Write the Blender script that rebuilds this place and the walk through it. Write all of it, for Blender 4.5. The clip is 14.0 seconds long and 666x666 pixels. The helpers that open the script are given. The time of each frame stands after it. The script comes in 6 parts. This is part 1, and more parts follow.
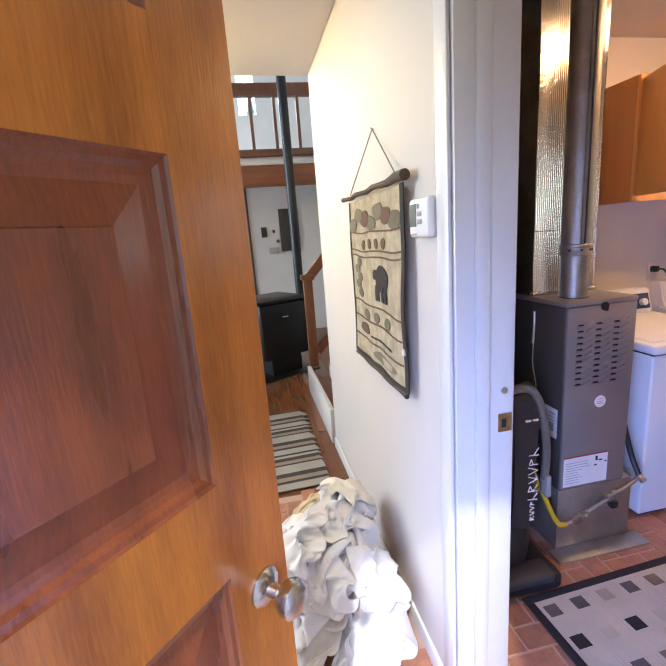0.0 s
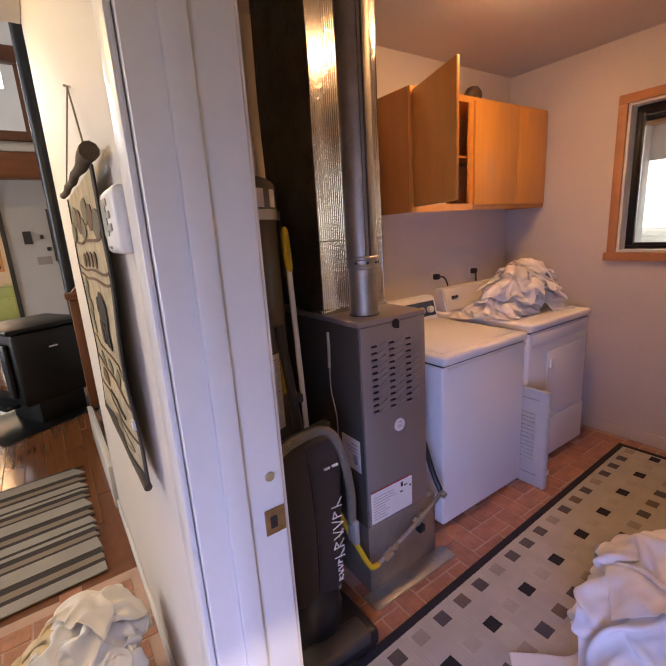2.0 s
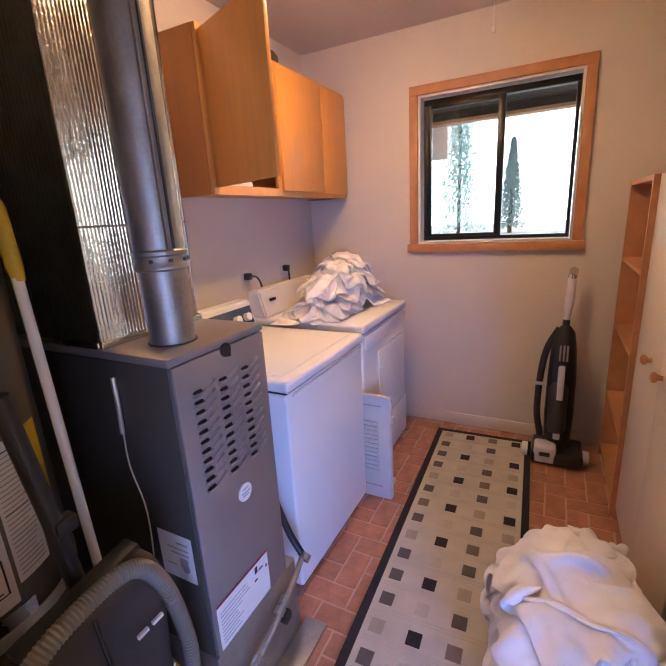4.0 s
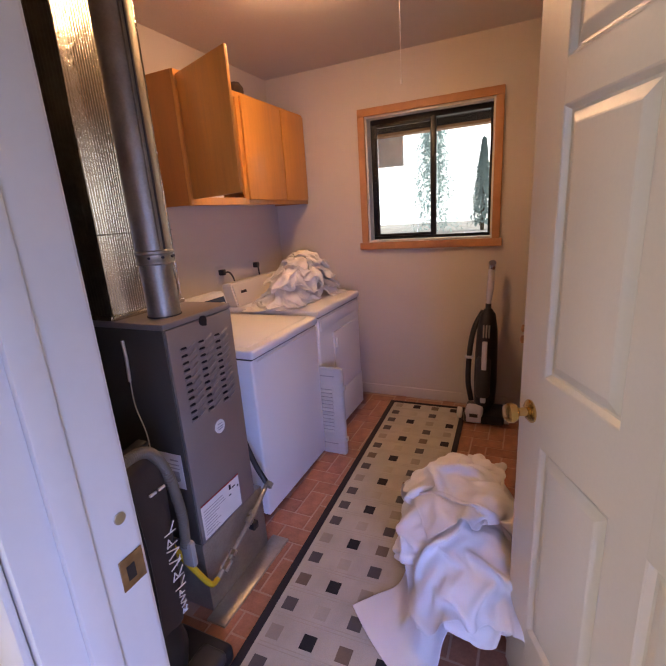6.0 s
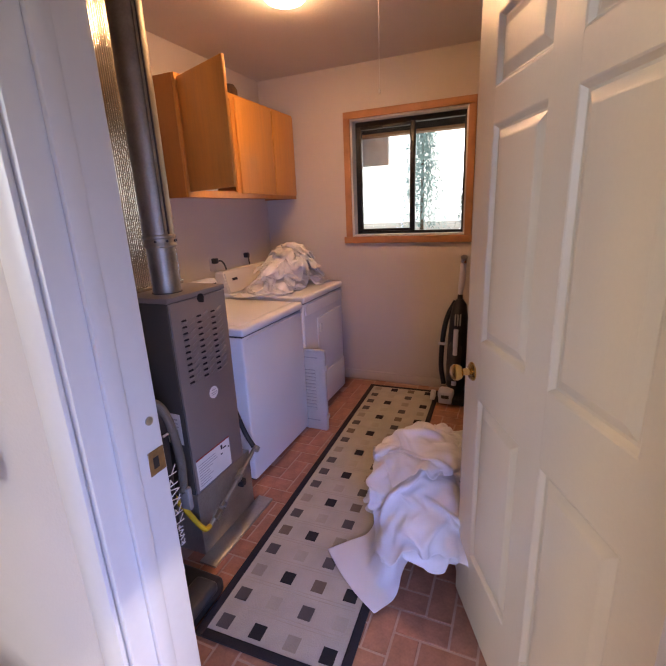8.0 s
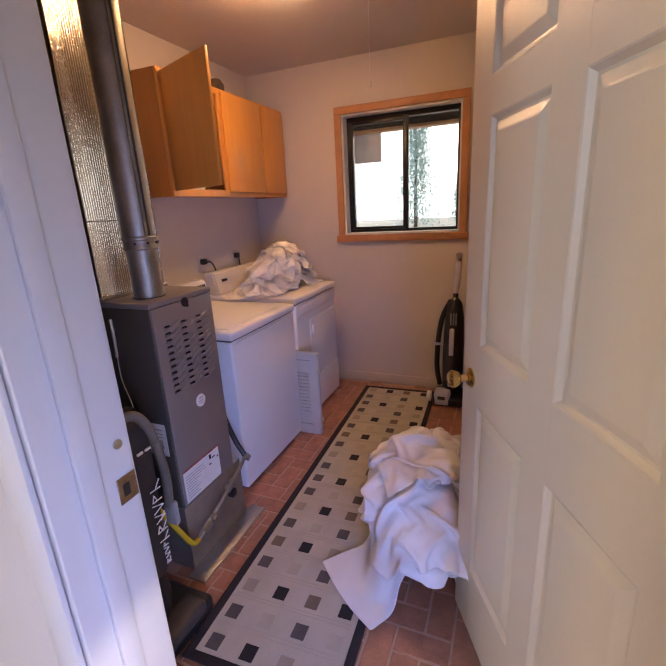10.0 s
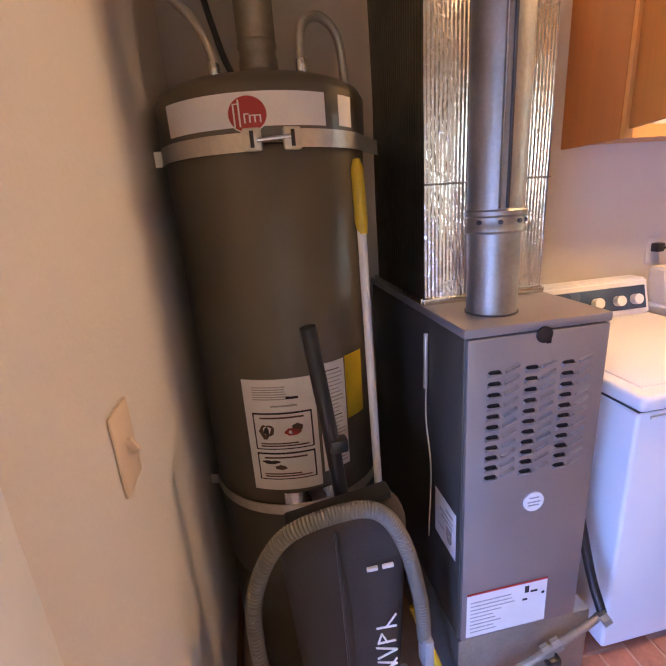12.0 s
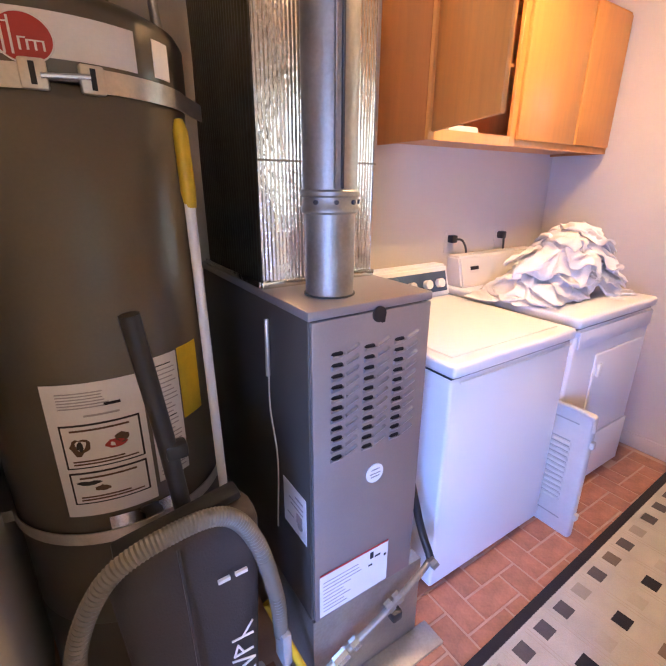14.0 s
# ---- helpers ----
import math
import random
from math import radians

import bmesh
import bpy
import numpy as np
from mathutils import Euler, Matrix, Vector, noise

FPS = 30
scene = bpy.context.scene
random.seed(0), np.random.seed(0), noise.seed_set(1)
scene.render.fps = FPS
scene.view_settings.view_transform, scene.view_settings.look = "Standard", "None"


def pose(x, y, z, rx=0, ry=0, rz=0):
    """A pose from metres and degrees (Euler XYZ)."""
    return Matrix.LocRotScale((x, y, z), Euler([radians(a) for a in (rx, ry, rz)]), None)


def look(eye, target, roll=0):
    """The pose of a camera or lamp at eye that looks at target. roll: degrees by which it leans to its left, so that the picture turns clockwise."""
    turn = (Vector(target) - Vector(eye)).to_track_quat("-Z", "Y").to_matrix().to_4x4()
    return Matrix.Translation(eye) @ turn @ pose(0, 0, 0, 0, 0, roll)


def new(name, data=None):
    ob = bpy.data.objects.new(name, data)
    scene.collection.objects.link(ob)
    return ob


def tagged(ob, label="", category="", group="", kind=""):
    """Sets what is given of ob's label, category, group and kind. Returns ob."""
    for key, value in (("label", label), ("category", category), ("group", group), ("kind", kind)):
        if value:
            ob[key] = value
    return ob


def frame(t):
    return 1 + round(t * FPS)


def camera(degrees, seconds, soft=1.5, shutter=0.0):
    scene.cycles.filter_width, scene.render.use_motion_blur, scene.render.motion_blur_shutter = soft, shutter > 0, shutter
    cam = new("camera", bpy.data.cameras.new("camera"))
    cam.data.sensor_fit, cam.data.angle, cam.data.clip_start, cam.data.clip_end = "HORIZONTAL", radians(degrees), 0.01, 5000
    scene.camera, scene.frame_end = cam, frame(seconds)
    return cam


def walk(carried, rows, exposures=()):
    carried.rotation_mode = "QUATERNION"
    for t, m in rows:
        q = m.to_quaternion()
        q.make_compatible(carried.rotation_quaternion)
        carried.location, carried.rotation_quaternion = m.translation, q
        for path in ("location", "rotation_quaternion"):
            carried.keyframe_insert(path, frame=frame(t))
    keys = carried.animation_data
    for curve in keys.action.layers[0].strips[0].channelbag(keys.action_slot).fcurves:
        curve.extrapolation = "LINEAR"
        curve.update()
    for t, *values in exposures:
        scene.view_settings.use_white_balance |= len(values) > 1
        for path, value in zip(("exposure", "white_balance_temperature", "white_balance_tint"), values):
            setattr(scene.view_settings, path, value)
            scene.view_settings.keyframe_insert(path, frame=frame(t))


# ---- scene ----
cam = camera(76.4, 14.0)
PATH = [
    (0, (1.825, 1.851, 1.518), (2.182, 3.769, 1.079), -4.3),
    (0.5, (1.875, 1.97, 1.523), (2.464, 3.819, 1.035), -3.3),
    (1, (1.947, 2.039, 1.525), (2.666, 3.834, 1.017), -3.6),
    (1.5, (1.991, 2.034, 1.518), (3.016, 3.662, 0.971), -3.5),
    (2, (2.178, 2.164, 1.514), (3.266, 3.777, 1.048), -3.7),
    (2.5, (2.389, 2.361, 1.506), (3.486, 3.96, 1.016), -4.2),
    (3, (2.456, 2.516, 1.492), (3.863, 3.857, 1.018), -2.2),
    (3.5, (2.475, 2.664, 1.471), (4.084, 3.741, 0.969), -4.8),
    (4, (2.48, 2.617, 1.466), (4.186, 3.518, 0.941), -3.3),
    (4.2, (2.474, 2.587, 1.46), (4.173, 3.491, 0.917), -3.1),
    (6.3, (2.07, 2.275, 1.504), (3.832, 3.056, 0.969), -4.2),
    (6.5, (2.045, 2.273, 1.511), (3.821, 3.017, 0.972), -3.9),
    (7, (1.965, 2.216, 1.494), (3.733, 2.984, 0.961), -2.5),
    (7.5, (1.902, 2.158, 1.474), (3.663, 2.933, 0.928), -2.5),
    (10, (1.983, 2.174, 1.476), (3.749, 2.925, 0.914), -3.1),
    (10.5, (2.297, 2.276, 1.424), (4.044, 3.086, 0.884), -4.2),
    (11, (2.538, 2.458, 1.398), (3.926, 3.781, 0.833), -8.2),
    (11.5, (2.665, 2.563, 1.441), (3.29, 4.362, 0.831), -5.2),
    (12, (2.687, 2.587, 1.455), (3.006, 4.471, 0.864), -4.2),
    (12.5, (2.697, 2.607, 1.447), (3.025, 4.484, 0.84), -4.4),
    (13, (2.711, 2.613, 1.443), (3.175, 4.455, 0.818), -3.1),
    (13.5, (2.695, 2.6, 1.445), (3.423, 4.349, 0.803), -1.4),
    (14, (2.689, 2.651, 1.425), (3.725, 4.229, 0.765), 0.3),
]
walk(cam, [(t, look(eye, target, roll)) for t, eye, target, roll in PATH],
     exposures=[(0, 0.0, 6500, 8), (0.5, -0.5, 6300, 9), (1.0, -0.65, 6600, 9), (1.5, -0.75, 6800, 13), (2.0, -0.6, 8000, 18), (2.5, -0.65, 8100, 16),
                (3.0, -0.45, 8300, 16), (3.5, -0.05, 6800, 13), (4.2, 0.0, 6350, 11), (6.5, -0.65, 7500, 18), (7.5, -0.65, 7500, 18), (10.0, -0.65, 7500, 18),
                (10.5, -0.35, 6700, 16), (11.0, -0.4, 5800, 12), (11.5, -0.35, 6500, 12), (12.0, 0.55, 6400, 10), (12.5, 0.95, 6300, 9), (13.0, 0.95, 6150, 8), (14.0, 0.85, 6000, 6)])

# ---- world, sun, large lights, exposure ----
world = bpy.data.worlds.new("world")
scene.world = world
world.use_nodes = True
wn = world.node_tree
sky = wn.nodes.new("ShaderNodeTexSky")
sky.sky_type = "NISHITA"
sky.sun_disc = False
sky.sun_elevation, sky.sun_rotation = radians(48), radians(200)
wn.nodes["Background"].inputs["Strength"].default_value = 0.15
wn.links.new(sky.outputs["Color"], wn.nodes["Background"].inputs["Color"])
sun = new("sun", bpy.data.lights.new("sun", "SUN"))
sun.data.energy, sun.data.angle, sun.data.color = 4.0, radians(2.0), (1.0, 0.95, 0.88)
sun.matrix_world = look((-8, -20, 24), (0, 0, 0))


def area_lamp(name, eye, target, sx, sy, watts, color):
    ob = new(name, bpy.data.lights.new(name, "AREA"))
    ob.data.shape, ob.data.size, ob.data.size_y, ob.data.energy, ob.data.color = "RECTANGLE", sx, sy, watts, color
    ob.matrix_world = look(eye, target)
    return ob


SKYBLUE = (0.23, 0.37, 1.0)
area_lamp("entry_daylight", (1.45, 1.50, 1.0), (3.7, 2.46, 0.12), 0.6, 1.2, 37, SKYBLUE).data.spread = radians(105)
# added fill lamp, out of view, brightening the living room and loft
area_lamp("living_fill_lamp", (-3.66, 7.0, 2.6), (1.5, 6.9, 1.6), 2.9, 3.2, 600, (0.66, 0.80, 1.0))
area_lamp("loft_window_daylight", (1.35, 9.70, 3.52), (1.35, 7, 2.4), 0.6, 0.8, 110, (0.75, 0.87, 1.0))


WARM = (1.0, 0.61, 0.33)


# ---- materials ----
def mat(name, color, rough=0.5, metal=0.0, vary=0.12, scale=6.0, fine=90.0, bump=0.08, stretch=(1, 1, 1), coat=0.0, tint=None, random_tone=0.0):
    """A painted, plastic, metal, cloth or wood surface: broad tone changes, fine grain, grain relief and roughness wear."""
    m = bpy.data.materials.new(name)
    m.use_nodes = True
    nt = m.node_tree
    b = nt.nodes["Principled BSDF"]
    tc = nt.nodes.new("ShaderNodeTexCoord")
    mp = nt.nodes.new("ShaderNodeMapping")
    mp.inputs["Scale"].default_value = stretch
    nt.links.new(tc.outputs["Object"], mp.inputs["Vector"])
    big, small = nt.nodes.new("ShaderNodeTexNoise"), nt.nodes.new("ShaderNodeTexNoise")
    big.inputs["Scale"].default_value, big.inputs["Detail"].default_value = scale, 5
    small.inputs["Scale"].default_value, small.inputs["Detail"].default_value = fine, 3
    for n in (big, small):
        nt.links.new(mp.outputs["Vector"], n.inputs["Vector"])
    ramp = nt.nodes.new("ShaderNodeValToRGB")
    lo = tint or tuple(c * (1 - vary * 2) for c in color)
    hi = tuple(min(1, c * (1 + vary)) for c in color)
    ramp.color_ramp.elements[0].color, ramp.color_ramp.elements[1].color = (*lo, 1), (*hi, 1)
    ramp.color_ramp.elements[0].position, ramp.color_ramp.elements[1].position = 0.25, 0.72
    mix = nt.nodes.new("ShaderNodeMath")
    mix.operation = "MULTIPLY_ADD"
    mix.inputs[1].default_value = 0.3
    nt.links.new(small.outputs["Fac"], mix.inputs[0])
    sc = nt.nodes.new("ShaderNodeMath")
    sc.operation = "MULTIPLY"
    sc.inputs[1].default_value = 0.7
    nt.links.new(big.outputs["Fac"], sc.inputs[0])
    nt.links.new(sc.outputs[0], mix.inputs[2])
    nt.links.new(mix.outputs[0], ramp.inputs["Fac"])
    out = ramp.outputs["Color"]
    if random_tone:
        oi = nt.nodes.new("ShaderNodeObjectInfo")
        mr = nt.nodes.new("ShaderNodeMapRange")
        mr.inputs["To Min"].default_value, mr.inputs["To Max"].default_value = 1 - random_tone, 1 + random_tone
        nt.links.new(oi.outputs["Random"], mr.inputs["Value"])
        hs = nt.nodes.new("ShaderNodeHueSaturation")
        nt.links.new(mr.outputs["Result"], hs.inputs["Value"])
        nt.links.new(out, hs.inputs["Color"])
        out = hs.outputs["Color"]
    nt.links.new(out, b.inputs["Base Color"])
    rr = nt.nodes.new("ShaderNodeMapRange")
    rr.inputs["To Min"].default_value, rr.inputs["To Max"].default_value = max(0.03, rough - 0.1), min(1, rough + 0.1)
    nt.links.new(big.outputs["Fac"], rr.inputs["Value"])
    nt.links.new(rr.outputs["Result"], b.inputs["Roughness"])
    b.inputs["Metallic"].default_value, b.inputs["Coat Weight"].default_value = metal, coat
    b.inputs["Coat Roughness"].default_value = 0.22
    if bump:
        bp = nt.nodes.new("ShaderNodeBump")
        bp.inputs["Strength"].default_value, bp.inputs["Distance"].default_value = bump, 0.004
        nt.links.new(small.outputs["Fac"], bp.inputs["Height"])
        nt.links.new(bp.outputs["Normal"], b.inputs["Normal"])
    return m


def glow(name, color, strength):
    m = bpy.data.materials.new(name)
    m.use_nodes = True
    b = m.node_tree.nodes["Principled BSDF"]
    b.inputs["Base Color"].default_value = (*color, 1)
    b.inputs["Emission Color"].default_value, b.inputs["Emission Strength"].default_value = (*color, 1), strength
    return m


def glass(name, color=(1, 1, 1), rough=0.0):
    m = bpy.data.materials.new(name)
    m.use_nodes = True
    nt = m.node_tree
    b = nt.nodes["Principled BSDF"]
    b.inputs["Base Color"].default_value, b.inputs["Roughness"].default_value = (*color, 1), rough
    b.inputs["Transmission Weight"].default_value, b.inputs["IOR"].default_value = 1.0, 1.45
    return m


M_WALL = mat("wall_paint", (0.63, 0.575, 0.51), 0.62, vary=0.03, scale=2.5, fine=140, bump=0.25)
M_CEIL = mat("ceiling_paint", (0.66, 0.63, 0.60), 0.8, vary=0.03, scale=2, fine=70, bump=0.35)
M_TRIMW = mat("white_gloss_trim", (0.68, 0.67, 0.65), 0.32, vary=0.03, scale=3, fine=60, bump=0.05)
M_DOORW = mat("white_door_paint", (0.64, 0.56, 0.43), 0.38, vary=0.03, scale=2.5, fine=120, bump=0.06)
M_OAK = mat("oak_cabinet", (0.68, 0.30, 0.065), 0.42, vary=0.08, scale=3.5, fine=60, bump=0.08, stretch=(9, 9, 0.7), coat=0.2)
# cabinet oak darkened in colour for the sides turned from the lamp
M_OAKD = mat("oak_side_shaded", (0.50, 0.185, 0.04), 0.42, vary=0.08, scale=3.5, fine=60, bump=0.08, stretch=(9, 9, 0.7), coat=0.2)
M_CEDAR = mat("cedar_trim", (0.50, 0.24, 0.11), 0.5, vary=0.12, scale=4, fine=70, bump=0.12, stretch=(3, 3, 3))
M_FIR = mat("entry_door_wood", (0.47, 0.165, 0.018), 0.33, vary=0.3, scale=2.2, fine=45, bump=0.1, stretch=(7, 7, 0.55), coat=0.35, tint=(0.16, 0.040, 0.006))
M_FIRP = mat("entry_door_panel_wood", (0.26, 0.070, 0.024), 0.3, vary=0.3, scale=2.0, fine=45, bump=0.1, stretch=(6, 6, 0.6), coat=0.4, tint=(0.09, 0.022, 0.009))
M_APPL = mat("white_enamel", (0.80, 0.79, 0.79), 0.46, vary=0.02, scale=3, fine=200, bump=0.02)
M_APPLC = mat("cream_enamel", (0.72, 0.66, 0.55), 0.35, vary=0.03, scale=3, fine=200, bump=0.02)
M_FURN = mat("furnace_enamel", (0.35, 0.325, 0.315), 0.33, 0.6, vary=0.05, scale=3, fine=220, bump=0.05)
# furnace enamel again, darkened to put the side's shade into the colour
M_FURNS = mat("furnace_shaded_enamel", (0.10, 0.09, 0.075), 0.34, 0.4, vary=0.08, scale=3, fine=220, bump=0.05)
M_GALV = mat("galvanized_steel", (0.36, 0.325, 0.265), 0.5, 0.9, vary=0.16, scale=14, fine=120, bump=0.06)
M_GALVB = mat("sheet_steel", (0.42, 0.405, 0.36), 0.4, 0.85, vary=0.16, scale=10, fine=120, bump=0.05)
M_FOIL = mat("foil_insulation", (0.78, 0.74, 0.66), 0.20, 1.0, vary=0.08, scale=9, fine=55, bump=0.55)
# same foil, darkened so its colour carries the shade of the left side
M_FOILS = mat("foil_insulation_shaded", (0.30, 0.28, 0.22), 0.32, 1.0, vary=0.2, scale=9, fine=55, bump=0.5)
M_TANK = mat("tank_enamel", (0.125, 0.104, 0.072), 0.33, 0.15, vary=0.08, scale=2.5, fine=160, bump=0.04, coat=0.15)
M_STRAP = mat("strap_steel", (0.72, 0.66, 0.56), 0.38, 0.7, vary=0.1, scale=20, fine=160, bump=0.05)
M_LABEL = mat("paper_label", (0.80, 0.76, 0.72), 0.55, vary=0.05, scale=12, fine=200, bump=0.02)
M_LABELG = mat("grey_print", (0.42, 0.38, 0.36), 0.6, vary=0.05)
M_RED = mat("red_print", (0.42, 0.035, 0.025), 0.45, vary=0.06)
M_BLACKP = mat("black_print", (0.015, 0.012, 0.012), 0.5, vary=0.1)
M_YELLOW = mat("yellow_plastic", (0.62, 0.42, 0.02), 0.45, vary=0.1)
M_BLACK = mat("black_plastic", (0.014, 0.014, 0.016), 0.35, vary=0.2, fine=180)
M_DGREY = mat("dark_grey_plastic", (0.045, 0.042, 0.04), 0.45, vary=0.15)
M_GREYP = mat("grey_plastic", (0.34, 0.33, 0.31), 0.42, vary=0.08)
M_LILAC = mat("pale_lilac_plastic", (0.62, 0.62, 0.72), 0.35, vary=0.05)
M_BAG = mat("vacuum_bag_cloth", (0.042, 0.033, 0.030), 0.75, vary=0.15, scale=7, fine=260, bump=0.3)
M_HOSE = mat("vacuum_hose", (0.155, 0.138, 0.108), 0.5, vary=0.1)
M_WHITEP = mat("white_plastic", (0.78, 0.77, 0.74), 0.38, vary=0.03)
M_ALMOND = mat("almond_plastic", (0.66, 0.52, 0.38), 0.4, vary=0.03)
M_BRASS = mat("brass", (0.75, 0.50, 0.18), 0.22, 1.0, vary=0.1)
M_NICKEL = mat("satin_nickel", (0.55, 0.52, 0.46), 0.28, 1.0, vary=0.06)
M_CHROME = mat("chrome", (0.75, 0.75, 0.75), 0.12, 1.0, vary=0.03)
M_SHEET = mat("white_cotton", (0.80, 0.79, 0.80), 0.85, vary=0.04, scale=5, fine=300, bump=0.2)
M_SHEETC = mat("cream_cotton", (0.79, 0.745, 0.68), 0.85, vary=0.06, scale=5, fine=300, bump=0.2)
M_SHEETY = mat("buff_cotton", (0.62, 0.48, 0.30), 0.85, vary=0.06, scale=5, fine=300, bump=0.2)
M_RUG = mat("rug_pile", (0.50, 0.46, 0.38), 0.95, vary=0.1, scale=9, fine=260, bump=0.6)
M_RUGB = mat("rug_border", (0.022, 0.018, 0.02), 0.95, vary=0.2, scale=9, fine=260, bump=0.6)
M_RUGBLK = mat("rug_black", (0.018, 0.016, 0.018), 0.95, vary=0.2, fine=260, bump=0.6)
M_RUGDK = mat("rug_dark_grey", (0.10, 0.09, 0.085), 0.95, vary=0.15, fine=260, bump=0.6)
M_RUGBR = mat("rug_brown", (0.19, 0.14, 0.10), 0.95, vary=0.15, fine=260, bump=0.6)
M_RUGLT = mat("rug_taupe", (0.36, 0.315, 0.25), 0.95, vary=0.1, fine=260, bump=0.6)
M_RUGFA = mat("rug_faint", (0.46, 0.415, 0.335), 0.95, vary=0.1, fine=260, bump=0.6)
M_BRICK = mat("brick_vinyl", (0.40, 0.18, 0.11), 0.38, vary=0.2, scale=16, fine=120, bump=0.1, random_tone=0.09, coat=0.1)
M_MORTAR = mat("mortar_vinyl", (0.50, 0.33, 0.25), 0.55, vary=0.1, scale=12, fine=150, bump=0.1)
M_LAM = mat("laminate_plank", (0.20, 0.075, 0.03), 0.2, vary=0.2, scale=3, fine=50, bump=0.04, stretch=(8, 0.7, 8), random_tone=0.15, coat=0.4)
M_SWALN = mat("stair_wood", (0.17, 0.062, 0.028), 0.38, vary=0.2, scale=4, fine=60, bump=0.1, stretch=(5, 5, 1))
M_BEAM = mat("beam_wood", (0.26, 0.085, 0.03), 0.45, vary=0.2, scale=3, fine=60, bump=0.12, stretch=(1, 6, 6))
M_STOVE = mat("stove_black", (0.012, 0.013, 0.016), 0.38, 0.2, vary=0.2, fine=150)
M_GREEN = mat("green_paint", (0.36, 0.52, 0.25), 0.45, vary=0.05, scale=4, fine=80, bump=0.04)
M_COUNTER = mat("counter_laminate", (0.55, 0.52, 0.40), 0.35, vary=0.08, scale=20)
M_CHAIR = mat("cream_upholstery", (0.66, 0.58, 0.45), 0.9, vary=0.06, scale=6, fine=200, bump=0.3)
M_STRG = mat("stripe_grey_wool", (0.31, 0.285, 0.25), 0.95, vary=0.1, fine=220, bump=0.5)
M_STRD = mat("stripe_dark_wool", (0.04, 0.03, 0.026), 0.95, vary=0.2, fine=220, bump=0.5)
M_STRT = mat("stripe_tan_wool", (0.23, 0.18, 0.14), 0.95, vary=0.1, fine=220, bump=0.5)
M_REDMAT = mat("red_door_mat", (0.16, 0.018, 0.012), 0.95, vary=0.2, fine=240, bump=0.6)
M_TAPES = mat("woven_tapestry", (0.46, 0.38, 0.26), 0.95, vary=0.25, scale=22, fine=240, bump=0.5, tint=(0.22, 0.19, 0.12))
M_TAPED = mat("tapestry_dark_thread", (0.035, 0.03, 0.026), 0.95, vary=0.2, fine=240, bump=0.5)
M_TAPEB = mat("tapestry_brown_thread", (0.15, 0.085, 0.05), 0.95, vary=0.2, fine=240, bump=0.5)
M_TAPEG = mat("tapestry_green_thread", (0.19, 0.165, 0.105), 0.95, vary=0.25, fine=240, bump=0.5)
M_TWIG = mat("bark_stick", (0.085, 0.055, 0.03), 0.8, vary=0.3, scale=30, fine=200, bump=0.7)
M_TWINE = mat("twine", (0.20, 0.15, 0.10), 0.9)
M_LCD = mat("lcd_grey", (0.12, 0.15, 0.13), 0.3, vary=0.05)
M_GLASS = glass("window_glass")
M_BLACKF = mat("black_aluminium", (0.012, 0.012, 0.013), 0.35, 0.3, vary=0.2)
M_LAMPG = glow("lamp_glass", WARM, 190.0)
M_LAMPH = glow("hall_lamp_glass", (1.0, 0.74, 0.33), 170.0)
M_LAMPK = glow("kitchen_lamp_glass", (1.0, 0.70, 0.42), 38.0)
# leaf colour lifted pale to imitate haze and overexposure on far trees
M_LEAF = mat("hazed_conifer_leaf", (0.28, 0.43, 0.43), 0.7, vary=0.2, scale=2, random_tone=0.3)
M_BARK = mat("bark", (0.13, 0.09, 0.06), 0.9, vary=0.3, bump=0.5)
# emission stands in for blown-out sky and adds window light
M_SKYGLOW = glow("backdrop_glow", (0.86, 0.95, 1.0), 3.2)
# ground colour raised so it whitens out below the window
M_GROUND = mat("paled_ground", (0.36, 0.36, 0.33), 0.9, vary=0.3, scale=0.6, fine=30, bump=0.4)
M_PORCHW = mat("porch_white", (0.75, 0.75, 0.74), 0.6)
M_PORCHD = mat("porch_dark_wood", (0.03, 0.022, 0.018), 0.7, vary=0.3)
M_SIDING = mat("siding", (0.40, 0.36, 0.32), 0.7)


# ---- mesh tools ----
def bm_box(x0, y0, z0, x1, y1, z1, bevel=0.0, seg=2, bm=None):
    b = bmesh.new()
    bmesh.ops.create_cube(b, size=1, matrix=Matrix.Translation(((x0 + x1) / 2, (y0 + y1) / 2, (z0 + z1) / 2)) @ Matrix.Diagonal((abs(x1 - x0), abs(y1 - y0), abs(z1 - z0), 1)))
    if bevel:
        bmesh.ops.bevel(b, geom=b.edges[:] + b.verts[:], offset=bevel, segments=seg, profile=0.5, affect="EDGES")
    return b if bm is None else merge(bm, b)


def merge(bm, other):
    me = bpy.data.meshes.new("scratch")
    other.to_mesh(me)
    other.free()
    bm.from_mesh(me)
    bpy.data.meshes.remove(me)
    return bm


